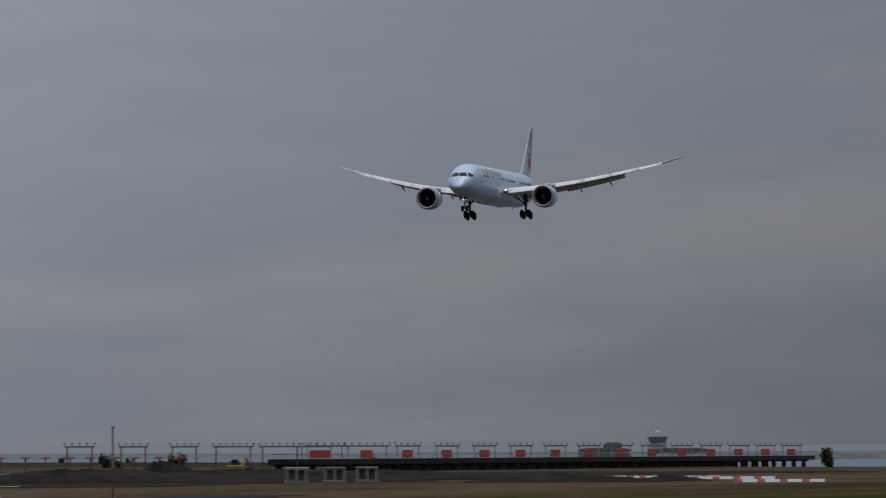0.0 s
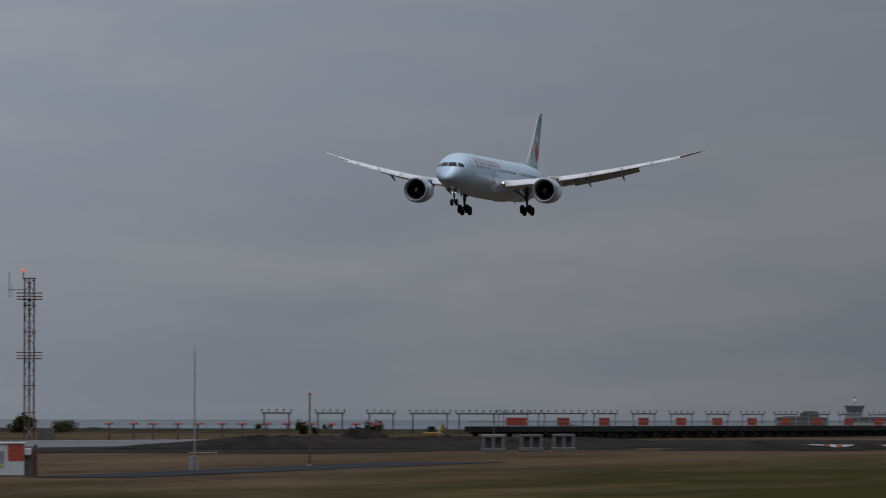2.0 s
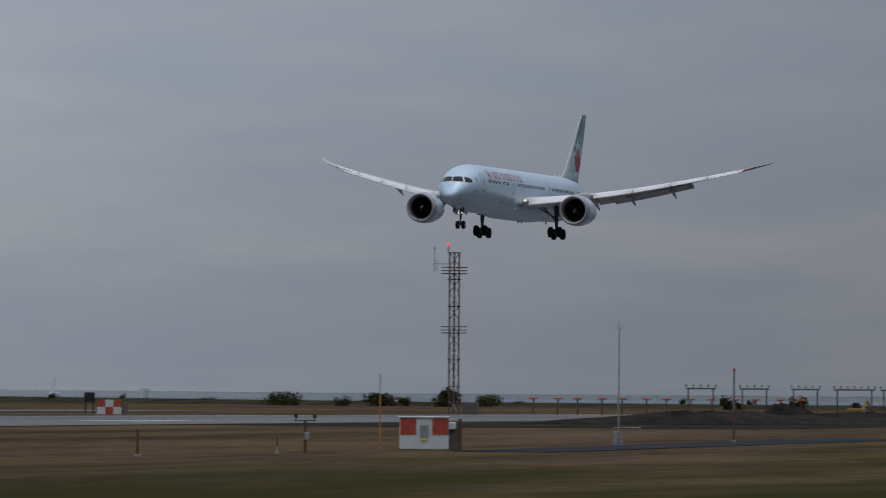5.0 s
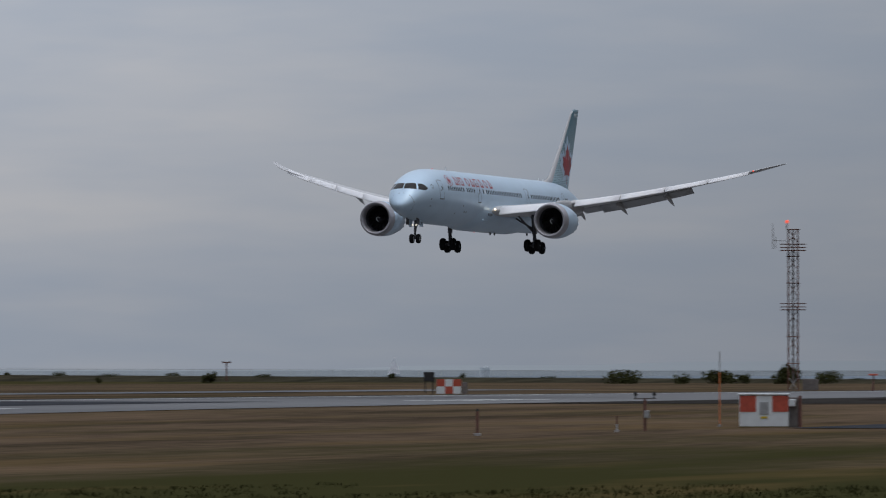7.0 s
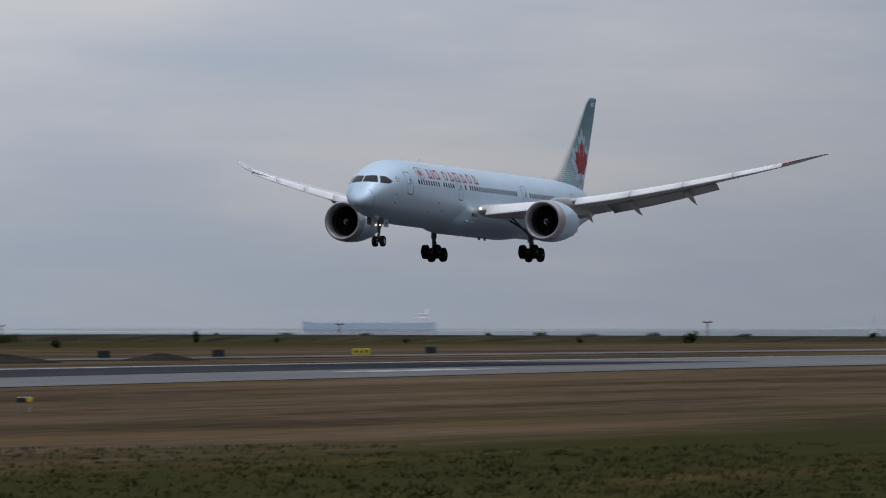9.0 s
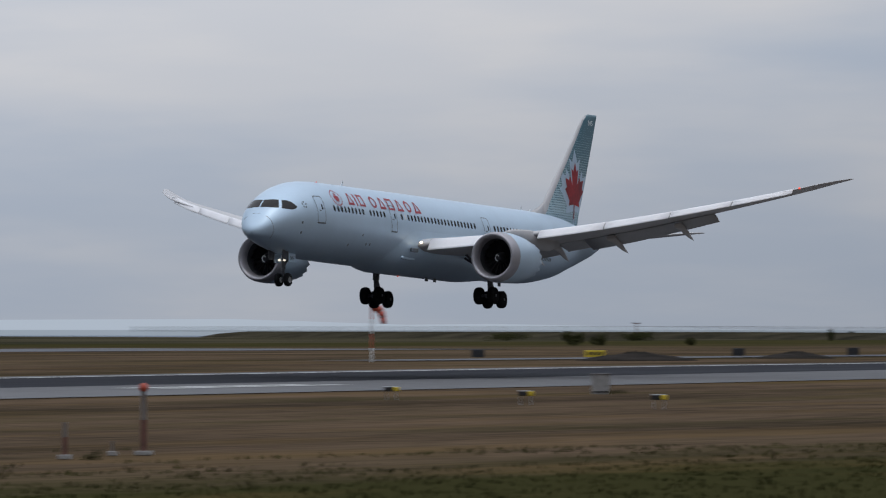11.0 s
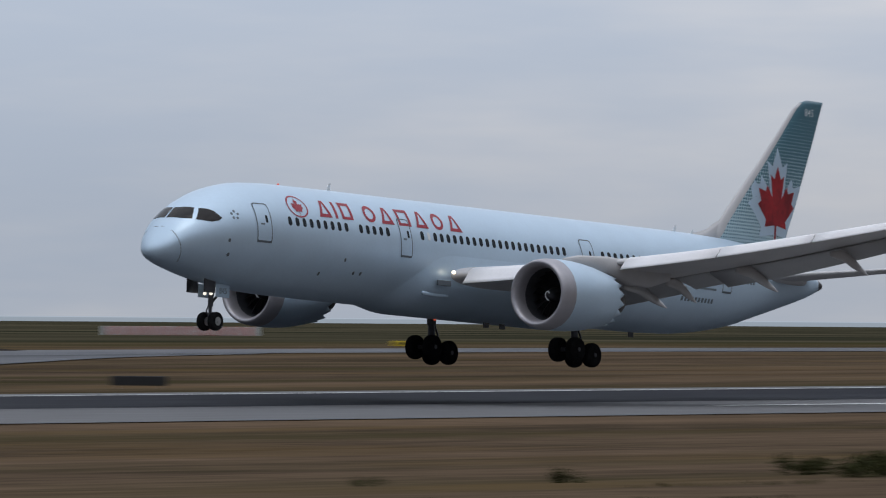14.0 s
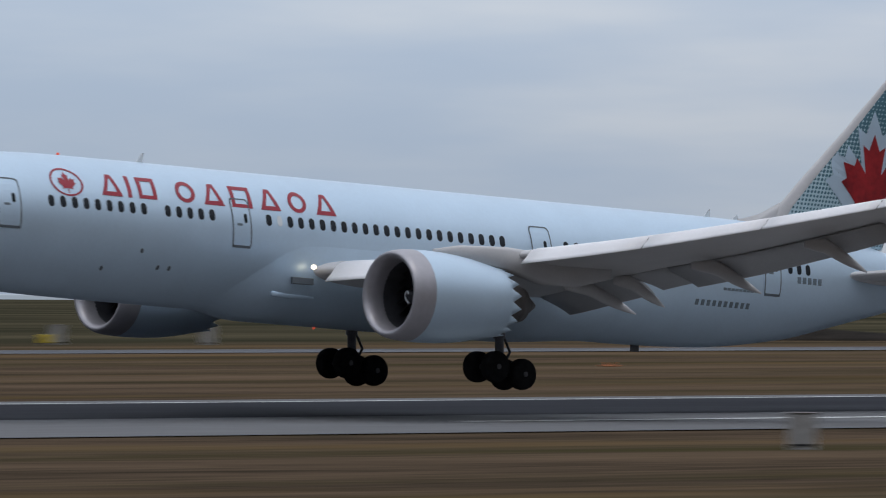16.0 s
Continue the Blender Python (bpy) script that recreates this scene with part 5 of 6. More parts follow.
def breakwater():
    bm = bmesh.new()
    rings = []
    for k in range(30):
        az = 78.7 + 3.0 * k / 29
        x, y, _ = bearing(az, 3400)
        h = 2.5 + 0.5 * noise.noise((k * 0.8, 0, 0))
        n = Vector((math.sin(radians(az)), math.cos(radians(az)), 0))
        rings.append([tuple(Vector((x, y, z)) + n * o) for o, z in ((-12, 1.5), (-3, 2.4 + h), (3, 2.4 + h), (12, 1.5))])
    loft(bm, rings, caps=(False, False), closed=False)
    tagged(part("breakwater", bm, GRAVEL), "long low grey breakwater across the water", "breakwater", kind="structure")


breakwater()


# ---- objects by the near side of the runway ----
def shelter(place, turn):
    s = thing("equipment_shelter", place, "red and white chequered metal equipment shelter on the grass", "shelter", turn=turn)
    bm = bmesh.new()
    box(bm, 0, 0, 0.05, 3.4, 2.4, 2.2, 0.03)
    part("body", bm, WHITE, s)
    for x in (-1.13, 1.13):
        bm = bmesh.new()
        box(bm, x, -1.215, 1.08, 1.12, 0.03, 1.12)
        part("panel", bm, RED, s, "red square panel")
    bm = bmesh.new()
    box(bm, 0, -1.22, 0.9, 0.62, 0.04, 0.85, 0.01)
    part("grille", bm, GALV, s)
    bm = bmesh.new()
    box(bm, 0, -1.235, 0.62, 0.45, 0.03, 0.14)
    part("notice", bm, YELLOW, s)
    bm = bmesh.new()
    box(bm, 0, 0, 2.25, 3.6, 2.6, 0.1, 0.02)
    part("roof", bm, WHITE, s)
    bm = bmesh.new()
    box(bm, 2.15, 0.3, 0.0, 0.85, 1.6, 2.1, 0.03)
    part("annex", bm, STEEL, s)
    bm = bmesh.new()
    box(bm, 1.95, -0.7, 1.45, 0.5, 0.45, 0.5, 0.05)
    part("cooler", bm, WHITE, s)
    bm = bmesh.new()
    rod(bm, (2.5, -0.8, 0), (2.5, -0.8, 2.2), 0.12, n=8)
    part("pipe", bm, RUST, s)


shelter((551.2, 170.5, ground_z(551)), -72)


def lattice_tower():
    t = thing("lattice_tower", (1185.8, 362.2, ground_z(1186)), "red-brown lattice mast with work platforms and red lamp", "radio tower", turn=-73)
    hgt, w = 24.1, 0.72
    legs = [(w, w), (-w, w), (-w, -w), (w, -w)]
    for x, y in legs:
        bm = bmesh.new()
        rod(bm, (x, y, 0), (x, y, hgt), 0.13, n=6)
        part("leg", bm, RUST, t)
    n = 12
    for k in range(n):
        z0, z1 = hgt * k / n, hgt * (k + 1) / n
        for i in range(4):
            a, b = legs[i], legs[(i + 1) % 4]
            for c, d in ((a, b), (b, a)):
                bm = bmesh.new()
                rod(bm, (*c, z0), (*d, z1), 0.05, n=4)
                part("brace", bm, RUST if k % 2 else GALV, t)
        bm = bmesh.new()
        for i in range(4):
            a, b = legs[i], legs[(i + 1) % 4]
            rod(bm, (a[0] * 1.3, a[1] * 1.3, z1), (b[0] * 1.3, b[1] * 1.3, z1), 0.07, n=4)
        if k % 2:
            part("ring_beam", bm, RUST, t)
        else:
            bm.free()
    for z, r in ((12.0, 1.9), (20.9, 1.9)):
        bm = bmesh.new()
        box(bm, 0, 0, z, r * 2, r * 2, 0.12)
        for h in (0.5, 1.0):
            for i in range(4):
                a, b = ((1, 1), (-1, 1), (-1, -1), (1, -1))[i], ((1, 1), (-1, 1), (-1, -1), (1, -1))[(i + 1) % 4]
                rod(bm, (a[0] * r, a[1] * r, z + h), (b[0] * r, b[1] * r, z + h), 0.05, n=4)
        part("platform", bm, RUST, t)
    bm = bmesh.new()
    rod(bm, (0, 0, 0), (0, 0, hgt), 0.16, n=6)
    part("cable_run", bm, STEEL, t)
    bm = bmesh.new()
    rod(bm, (-0.9, -0.9, hgt), (-0.9, -0.9, hgt + 1.0), 0.12, n=6)
    rod(bm, (-0.9, -0.9, 22.4), (-3.0, -0.9, 22.45), 0.08, n=5)
    rod(bm, (-3.0, -0.9, 21.2), (-3.0, -0.9, 25.0), 0.07, n=5)
    rod(bm, (-2.6, -0.9, 21.3), (-2.6, -0.9, 23.0), 0.05, n=5)
    part("antenna_arm", bm, GALV, t)
    bm = bmesh.new()
    bmesh.ops.create_uvsphere(bm, u_segments=10, v_segments=8, radius=0.27, matrix=Matrix.Translation((-0.9, -0.9, hgt + 1.15)))
    part("obstruction_lamp", bm, BEACON, t, "red obstruction lamp")
    bm = bmesh.new()
    box(bm, 2.6, 2, 0, 2.4, 2, 1.7, 0.05)
    part("hut", bm, STEEL, t)


lattice_tower()


def whip_mast():
    m = thing("weather_mast", (590, 167.4, ground_z(590)), "tall thin grey mast with equipment boxes at its foot", "mast", turn=-74)
    bm = bmesh.new()
    rod(bm, (0, 0, 0), (0, 0, 8.4), 0.06, 0.045, n=8)
    part("pole", bm, GALV, m)
    bm = bmesh.new()
    for a in (0, 2.1, 4.2):
        rod(bm, (0, 0, 8.4), (0.25 * math.cos(a), 0.25 * math.sin(a), 9.0), 0.015, n=4)
    rod(bm, (0, 0, 8.4), (0, 0, 9.2), 0.02, n=4)
    part("aerial", bm, GALV, m)
    bm = bmesh.new()
    box(bm, -0.2, 0, 0, 0.35, 0.3, 1.1, 0.02)
    part("cabinet", bm, GALV, m)
    bm = bmesh.new()
    box(bm, 0.18, 0, 0, 0.25, 0.25, 0.7, 0.02)
    part("junction_box", bm, CONCRETE, m)
    bm = bmesh.new()
    rod(bm, (-0.4, 0, 1.35), (1.6, 0, 1.35), 0.035, n=6)
    rod(bm, (1.6, 0, 1.2), (1.6, 0, 1.5), 0.03, n=6)
    part("boom", bm, GALV, m)


whip_mast()


def banded_pole(place, tall, r, split, low, high, label, lamp=False):
    p = thing("marker_pole", place, label, "pole", turn=-73)
    bm = bmesh.new()
    rod(bm, (0, 0, 0), (0, 0, tall * split), r, n=8)
    part("lower_pole", bm, low, p)
    bm = bmesh.new()
    rod(bm, (0, 0, tall * split), (0, 0, tall), r * 0.85, n=8)
    part("upper_pole", bm, high, p)
    bm = bmesh.new()
    box(bm, 0, 0, 0, r * 5, r * 5, 0.18, 0.02)
    part("foot", bm, CONCRETE, p)
    if lamp:
        bm = bmesh.new()
        bmesh.ops.create_uvsphere(bm, u_segments=8, v_segments=6, radius=r * 1.5, matrix=Matrix.Translation((0, 0, tall + r)))
        part("lamp", bm, RED, p)


banded_pole((624, 167.7, ground_z(624)), 5.6, 0.08, 0.42, RUST, STEEL, "slim pole, dark red below and grey above", True)
banded_pole((553, 174.3, ground_z(553)), 5.3, 0.045, 0.72, ORANGE, GALV, "slim orange pole with a thin whip aerial")
banded_pole((499, 173.5, ground_z(499)), 1.75, 0.09, 0.9, RUST, BLACK, "short dark red marker post")
banded_pole((519, 170.7, ground_z(519)), 1.1, 0.06, 0.5, GALV, RUST, "short grey marker post")
banded_pole((283, 161.8, ground_z(283)), 1.45, 0.10, 0.6, RUST, STEEL, "short dark wooden marker post")
banded_pole((290, 163.6, ground_z(290)), 0.6, 0.07, 0.6, STEEL, STEEL, "stub of a dark marker post")
banded_pole((291.5, 163, ground_z(291.5)), 2.6, 0.13, 0.55, RUST, STEEL, "tall dark red and grey marker post", True)


def wind_sensor(place):
    s = thing("wind_sensor", place, "rusty instrument stand with two lamps on a crossbar", "instrument stand", turn=-72)
    bm = bmesh.new()
    rod(bm, (0, 0, 0), (0, 0, 2.2), 0.1, n=8)
    part("post", bm, RUST, s)
    bm = bmesh.new()
    box(bm, 0, 0, 2.15, 1.5, 0.1, 0.08)
    part("crossbar", bm, STEEL, s)
    for x in (-0.62, 0.62):
        bm = bmesh.new()
        rod(bm, (x, -0.18, 2.5), (x, 0.18, 2.5), 0.14, n=8)
        rod(bm, (x, 0, 2.2), (x, 0, 2.4), 0.04, n=5)
        part("lamp", bm, BLACK, s)
    bm = bmesh.new()
    box(bm, 0.12, -0.1, 0.9, 0.35, 0.3, 0.5, 0.03)
    part("control_box", bm, GALV, s)


wind_sensor((525, 170.7, ground_z(525)))


def runway_marker(place, s=1.0):
    m = thing("runway_light_stand", place, "black and yellow runway light box on thin pale legs", "runway light", "runway light stands", turn=-64)
    for x in (-0.3, 0.3):
        for y in (-0.16, 0.16):
            bm = bmesh.new()
            rod(bm, (x * s, y * s, 0), (x * s, y * s, 0.56 * s), 0.035, n=6)
            part("leg", bm, GALV, m)
    for x, mt in ((-0.17, BLACK), (0.29, YELLOW)):
        bm = bmesh.new()
        box(bm, x * s, 0, 0.55 * s, (0.56 if mt is BLACK else 0.35) * s, 0.5 * s, 0.26 * s, 0.03)
        part("cap", bm, mt, m)
    bm = bmesh.new()
    box(bm, -0.02 * s, 0.04 * s, 0.81 * s, 0.86 * s, 0.46 * s, 0.05 * s, 0.015)
    part("lid", bm, GALV, m)


for x, y in ((423.3, 203.2), (437.8, 218.9), (456.3, 237.5)):
    runway_marker((x, y, ground_z(x)))


def grey_cabinet(place, w, h, turn):
    c = thing("utility_cabinet", place, "weathered grey concrete utility cabinet in the grass", "cabinet", "grey cabinets beside the runway", turn=turn)
    bm = bmesh.new()
    box(bm, 0, 0, -0.05, w, w * 0.8, h, 0.03)
    part("body", bm, CONCRETE, c)
    bm = bmesh.new()
    box(bm, 0, 0, h - 0.05, w * 1.06, w * 0.86, 0.06, 0.02)
    part("lid", bm, STEEL, c)
    bm = bmesh.new()
    box(bm, 0, -w * 0.41, 0.12, w * 0.8, 0.03, 0.08)
    part("vent", bm, BLACK, c)


grey_cabinet((489, 239, ground_z(489)), 1.2, 1.35, -64)
grey_cabinet((193.4, 232.2, ground_z(193)), 1.05, 1.35, -40)
for az in (34.63, 35.67):
    grey_cabinet(bearing(az, 751), 1.2, 1.8, -az)
bush((489.5, 238, ground_z(489)), 3.0, 0.3, 777, "low green weeds round a cabinet", "shrubs by the ditch")


def white_float(place):
    f = thing("white_marker_drum", place, "white drum marker with black ends lying in grass", "marker", turn=-58)
    bm = bmesh.new()
    rod(bm, (-0.16, 0, 0.3), (0.3, 0, 0.3), 0.2, n=12)
    part("drum", bm, WHITE, f)
    bm = bmesh.new()
    rod(bm, (-0.2, 0, 0.3), (-0.14, 0, 0.3), 0.205, n=12)
    box(bm, 0.05, 0, 0, 0.3, 0.3, 0.12)
    part("cradle", bm, BLACK, f)


white_float((268.7, 160.8, ground_z(268.7)))


# ---- signs and furniture beyond the runway ----
def guidance_sign(place, w, h, turn, face, label, group, bars=0):
    s = thing("guidance_sign", place, label, "airport sign", group, turn=turn)
    bm = bmesh.new()
    box(bm, 0, 0, 0.22, w, 0.22, h, 0.03)
    part("box", bm, face, s)
    for x in (-0.38, 0.38):
        bm = bmesh.new()
        rod(bm, (x * w, 0, 0), (x * w, 0, 0.25), 0.05, n=6)
        part("leg", bm, STEEL, s)
    for i in range(bars):
        bm = bmesh.new()
        box(bm, -w * 0.3 + w * 0.6 * i / max(1, bars - 1), -0.118, 0.22 + h * 0.3, w * 0.13, 0.012, h * 0.42)
        part("marking_bar", bm, BLACK, s)


BACKS = "black back of a taxiway guidance sign"
for x, y in ((796.6, 404.1), (851.4, 398.7), (879.5, 397.1), (985, 414.6)):
    guidance_sign((x, y, ground_z(x)), 1.4, 0.85, -64, BLACK, BACKS, "black sign backs")
guidance_sign((734.5, 534.1, ground_z(734)), 2.2, 0.75, -55, BLACK, BACKS, "black sign backs")
for x, y, w, h, tr in ((397.3, 352.8, 3.6, 0.62, -50), (350.9, 404.3, 3.4, 0.62, -42)):
    guidance_sign((x, y, ground_z(x)), w, h, tr, BLACK, "long low black back of a runway sign", "long black sign backs")
YS = "yellow taxiway guidance sign with black marks"
for x, y, w, h, tr, nb in ((807.6, 395.4, 2.2, 0.75, -65, 4), (937.5, 403.9, 2.2, 0.75, -66, 3), (763, 460.6, 1.8, 0.75, -60, 3), (726.7, 604.2, 3.8, 0.6, -53, 4), (454.0, 487.3, 1.45, 0.75, -44, 2), (455.3, 485.8, 1.45, 0.75, -44, 2), (420, 610, 1.1, 0.75, -38, 1), (395, 600, 1.2, 0.75, -34, 1)):
    guidance_sign((x, y, ground_z(x)), w, h, tr, YELLOW, YS, "yellow taxiway signs", nb)
for x, y in ((387.1, 420.1), (405.1, 382.6), (359, 452)):
    c = thing("ground_light", (x, y, ground_z(x)), "flat orange light fitting at the taxiway edge", "ground light", "taxiway edge lights", turn=-45)
    bm = bmesh.new()
    box(bm, 0, 0, 0, 0.95, 0.6, 0.12, 0.04)
    part("base", bm, ORANGE, c)
    bm = bmesh.new()
    rod(bm, (0, 0, 0.1), (0, 0, 0.3), 0.1, n=8)
    part("lens", bm, ORANGE, c)


def chequer_box():
    c = thing("chequered_cabinet", (1024, 360, ground_z(1024)), "red and white chequered cabinet beside a dark unit", "cabinet", turn=-70)
    for i in range(3):
        for k in range(2):
            bm = bmesh.new()
            box(bm, -1.05 + 1.05 * i, 0, 0.95 * k, 1.05, 1.4, 0.95)
            part("panel", bm, RED if (i + k) % 2 else WHITE, c)
    bm = bmesh.new()
    box(bm, -2.6, 0.2, 1.6, 1.4, 1.0, 1.25, 0.04)
    rod(bm, (-3.1, 0.2, 0), (-3.1, 0.2, 1.7), 0.09, n=6)
    rod(bm, (-2.1, 0.2, 0), (-2.1, 0.2, 1.7), 0.09, n=6)
    part("dark_unit", bm, BLACK, c)
    bm = bmesh.new()
    box(bm, 2.1, 0.3, 0, 0.7, 0.9, 1.5, 0.03)
    part("side_box", bm, STEEL, c)


chequer_box()


def tee_pole(az, d, tall):
    p0 = bearing(az, d)
    p = thing("lamp_post", (p0[0], p0[1], p0[2] + 0.85), "rusty pole with a short crossbar on the shore bank", "pole", "poles on the shore bank", turn=-az)
    bm = bmesh.new()
    rod(bm, (0, 0, -0.5), (0, 0, tall), 0.17, n=6)
    part("pole", bm, RUST, p)
    bm = bmesh.new()
    box(bm, 0, 0, tall, 2.2, 0.4, 0.28)
    part("crossbar", bm, RUST, p)
    for x in (-0.8, 0.8):
        bm = bmesh.new()
        box(bm, x, 0, tall + 0.28, 0.4, 0.4, 0.2)
        part("lamp", bm, STEEL, p)


for az, d in ((69.09, 2000), (66.54, 2280), (64.2, 2500)):
    tee_pole(az, d, 3.9)


def windsock():
    w = thing("windsock", (740, 387.4, ground_z(740)), "faded orange windsock drooping from a banded pole", "windsock", turn=-62)
    for i in range(4):
        bm = bmesh.new()
        rod(bm, (0, 0, 1.45 * i), (0, 0, 1.45 * (i + 1)), 0.10, n=8)
        part("pole_band", bm, RED if i % 2 else WHITE, w)
    pts = [((0.15, 5.75), 0.5), ((0.55, 5.55), 0.46), ((0.9, 5.1), 0.38), ((1.1, 4.5), 0.3), ((1.2, 3.9), 0.24)]
    for k, ((a, ra), (b, rb)) in enumerate(zip(pts, pts[1:])):
        bm = bmesh.new()
        rod(bm, (a[0], 0, a[1]), (b[0], 0, b[1]), ra, rb, n=12)
        part("sock_segment", bm, CLOTH if k != 1 else RED, w, smooth=True)


windsock()


def soil_heap(place, w, d, h, seed, mat=None, label="dark heap of excavated soil", turn=0):
    bm = bmesh.new()
    n, rows = 30, 7
    rings = []
    for r in range(rows):
        u = r / (rows - 1)
        rings.append([(w / 2 * (1 - u * 0.9) * math.cos(2 * math.pi * i / n), d / 2 * (1 - u * 0.9) * math.sin(2 * math.pi * i / n),
                       h * u * (0.8 + 0.35 * noise.noise((i * 0.45 + seed, u * 3, 0))) - (0.15 if r == 0 else 0)) for i in range(n)])
    loft(bm, rings)
    ob = part("soil_mound", bm, mat or SOIL, smooth=True)
    ob.matrix_basis = pose(*place, 0, 0, turn)
    return tagged(ob, label, "soil heap", "heaps of soil")


for i, (x, y, w, d, h, tr) in enumerate(((960, 240, 22, 52, 1.3, 10), (1000, 262, 8, 12, 2.4, 0), (838, 229, 48, 18, 1.7, -40), (880, 238, 40, 18, 1.6, -40), (905, 214, 40, 60, 1.2, 12), (850, 206, 26, 30, 1.0, 0), (835, 176, 16, 24, 1.1, 0), (782, 378, 22, 14, 1.1, 25), (835, 384, 16, 10, 0.9, 25), (566, 612, 90, 14, 2.3, -43), (520, 640, 60, 14, 2.2, -43), (620, 590, 40, 12, 1.5, -43), (590, 599, 34, 12, 2.3, -43), (860, 170, 10, 10, 0.7, 0))):
    soil_heap((x, y, ground_z(x)), w, d, h, i * 7.3, turn=tr)


def barricade(place, turn):
    b = thing("barricade", place, "low barricade of alternating red and white blocks", "barricade", "red and white barricades", turn=turn)
    for i in range(8):
        bm = bmesh.new()
        w = 0.74 if i % 2 else 0.38
        loft(bm, [[(1.15 * i - 4.0 + k * w, y, z) for y, z in ((-0.25, 0), (0.25, 0), (0.11, 0.32), (-0.11, 0.32))] for k in (-1, 1)])
        part("block", bm, WHITE if i % 2 else RED, b)


for az, d in ((78.50, 944), (78.87, 936), (79.24, 910), (79.56, 838)):
    p = bearing(az, d)
    barricade(p, -az + (8 if az > 79.5 else 0))


PALE = material("dusty_moulded_plastic", (0.20, 0.195, 0.19), 0.8, var=0.2, spec=0.1)


def frame_hut(x, y, roof):
    h = thing("plastic_barrier_block", (x, y, ground_z(x)), "pale grey moulded block with two openings", "barrier", "pale blocks by the soil heaps", turn=-76)
    bm = bmesh.new()
    for px in (-0.95, 0.0, 0.95):
        box(bm, px, 0, 0, 0.36, 1.2, 1.5, 0.04)
    part("wall", bm, PALE, h)
    bm = bmesh.new()
    box(bm, 0, 0, 0, 2.5, 1.4, 0.42, 0.05)
    part("base", bm, PALE, h)
    bm = bmesh.new()
    box(bm, 0, 0, 1.45, 2.3, 1.3, 0.3, 0.06)
    part("top", bm, CONCRETE if roof else PALE, h)
    bm = bmesh.new()
    box(bm, 0, -0.1, 0.4, 1.9, 0.1, 1.1)
    part("backing", bm, GRAVEL, h)


for k, (x, y) in enumerate(((794, 194.6), (803, 192.9), (812, 191.7))):
    frame_hut(x, y, k == 0)


# ---- vehicles and machines ----
def tyre_wheel(parent, x, y, r, w, mat=None):
    bm = bmesh.new()
    rod(bm, (x, y - w / 2, r), (x, y + w / 2, r), r, n=16)
    wh = part("wheel", bm, TYRE, parent)
    bm = bmesh.new()
    rod(bm, (x, y - w / 2 - 0.02, r), (x, y + w / 2 + 0.02, r), r * 0.5, n=12)
    part("rim", bm, mat or HUB, wh)


def side_profile(bm, pts, w, inset=0.0):
    """An outline in x, z drawn out to a width."""
    loft(bm, [[(x, -w / 2 + inset, z) for x, z in pts], [(x, w / 2 - inset, z) for x, z in pts]])


def pickup(place, turn, paint, label, beacon=True):
    p = thing("pickup_truck", place, label, "pickup truck", turn=turn)
    bm = bmesh.new()
    side_profile(bm, [(-3.0, 0.55), (-3.05, 1.15), (-0.9, 1.2), (1.2, 1.25), (2.7, 1.15), (2.95, 0.95), (2.95, 0.5), (2.5, 0.42), (-2.6, 0.42)], 1.95)
    part("body", bm, paint, p)
    bm = bmesh.new()
    side_profile(bm, [(-0.9, 1.15), (-0.75, 1.85), (0.55, 1.88), (1.35, 1.22)], 1.8)
    cab = part("cab", bm, paint, p)
    bm = bmesh.new()
    side_profile(bm, [(-0.72, 1.3), (-0.62, 1.72), (0.48, 1.75), (1.05, 1.3)], 1.84)
    part("window", bm, GLASS, cab)
    bm = bmesh.new()
    side_profile(bm, [(-2.9, 1.1), (-2.9, 1.22), (-1.0, 1.22), (-1.0, 1.1)], 1.7)
    part("load_bed", bm, BLACK, p)
    for x in (-1.9, 1.9):
        for y in (-0.85, 0.85):
            tyre_wheel(p, x, y, 0.42, 0.28)
    bm = bmesh.new()
    box(bm, 2.95, 0, 0.5, 0.12, 1.9, 0.22, 0.02)
    part("bumper", bm, BLACK, p)
    if beacon:
        bm = bmesh.new()
        box(bm, -0.2, 0, 1.9, 0.35, 1.3, 0.22, 0.05)
        part("beacon_bar", bm, material("amber_beacon", (0.8, 0.3, 0.05), 0.3, emit=(1.0, 0.35, 0.05), power=2.5), p, "lit amber beacon bar")


pickup((1047, 707.5, ground_z(1048)), -55, LIME, "lime yellow airport pickup with lit amber beacon on taxiway")


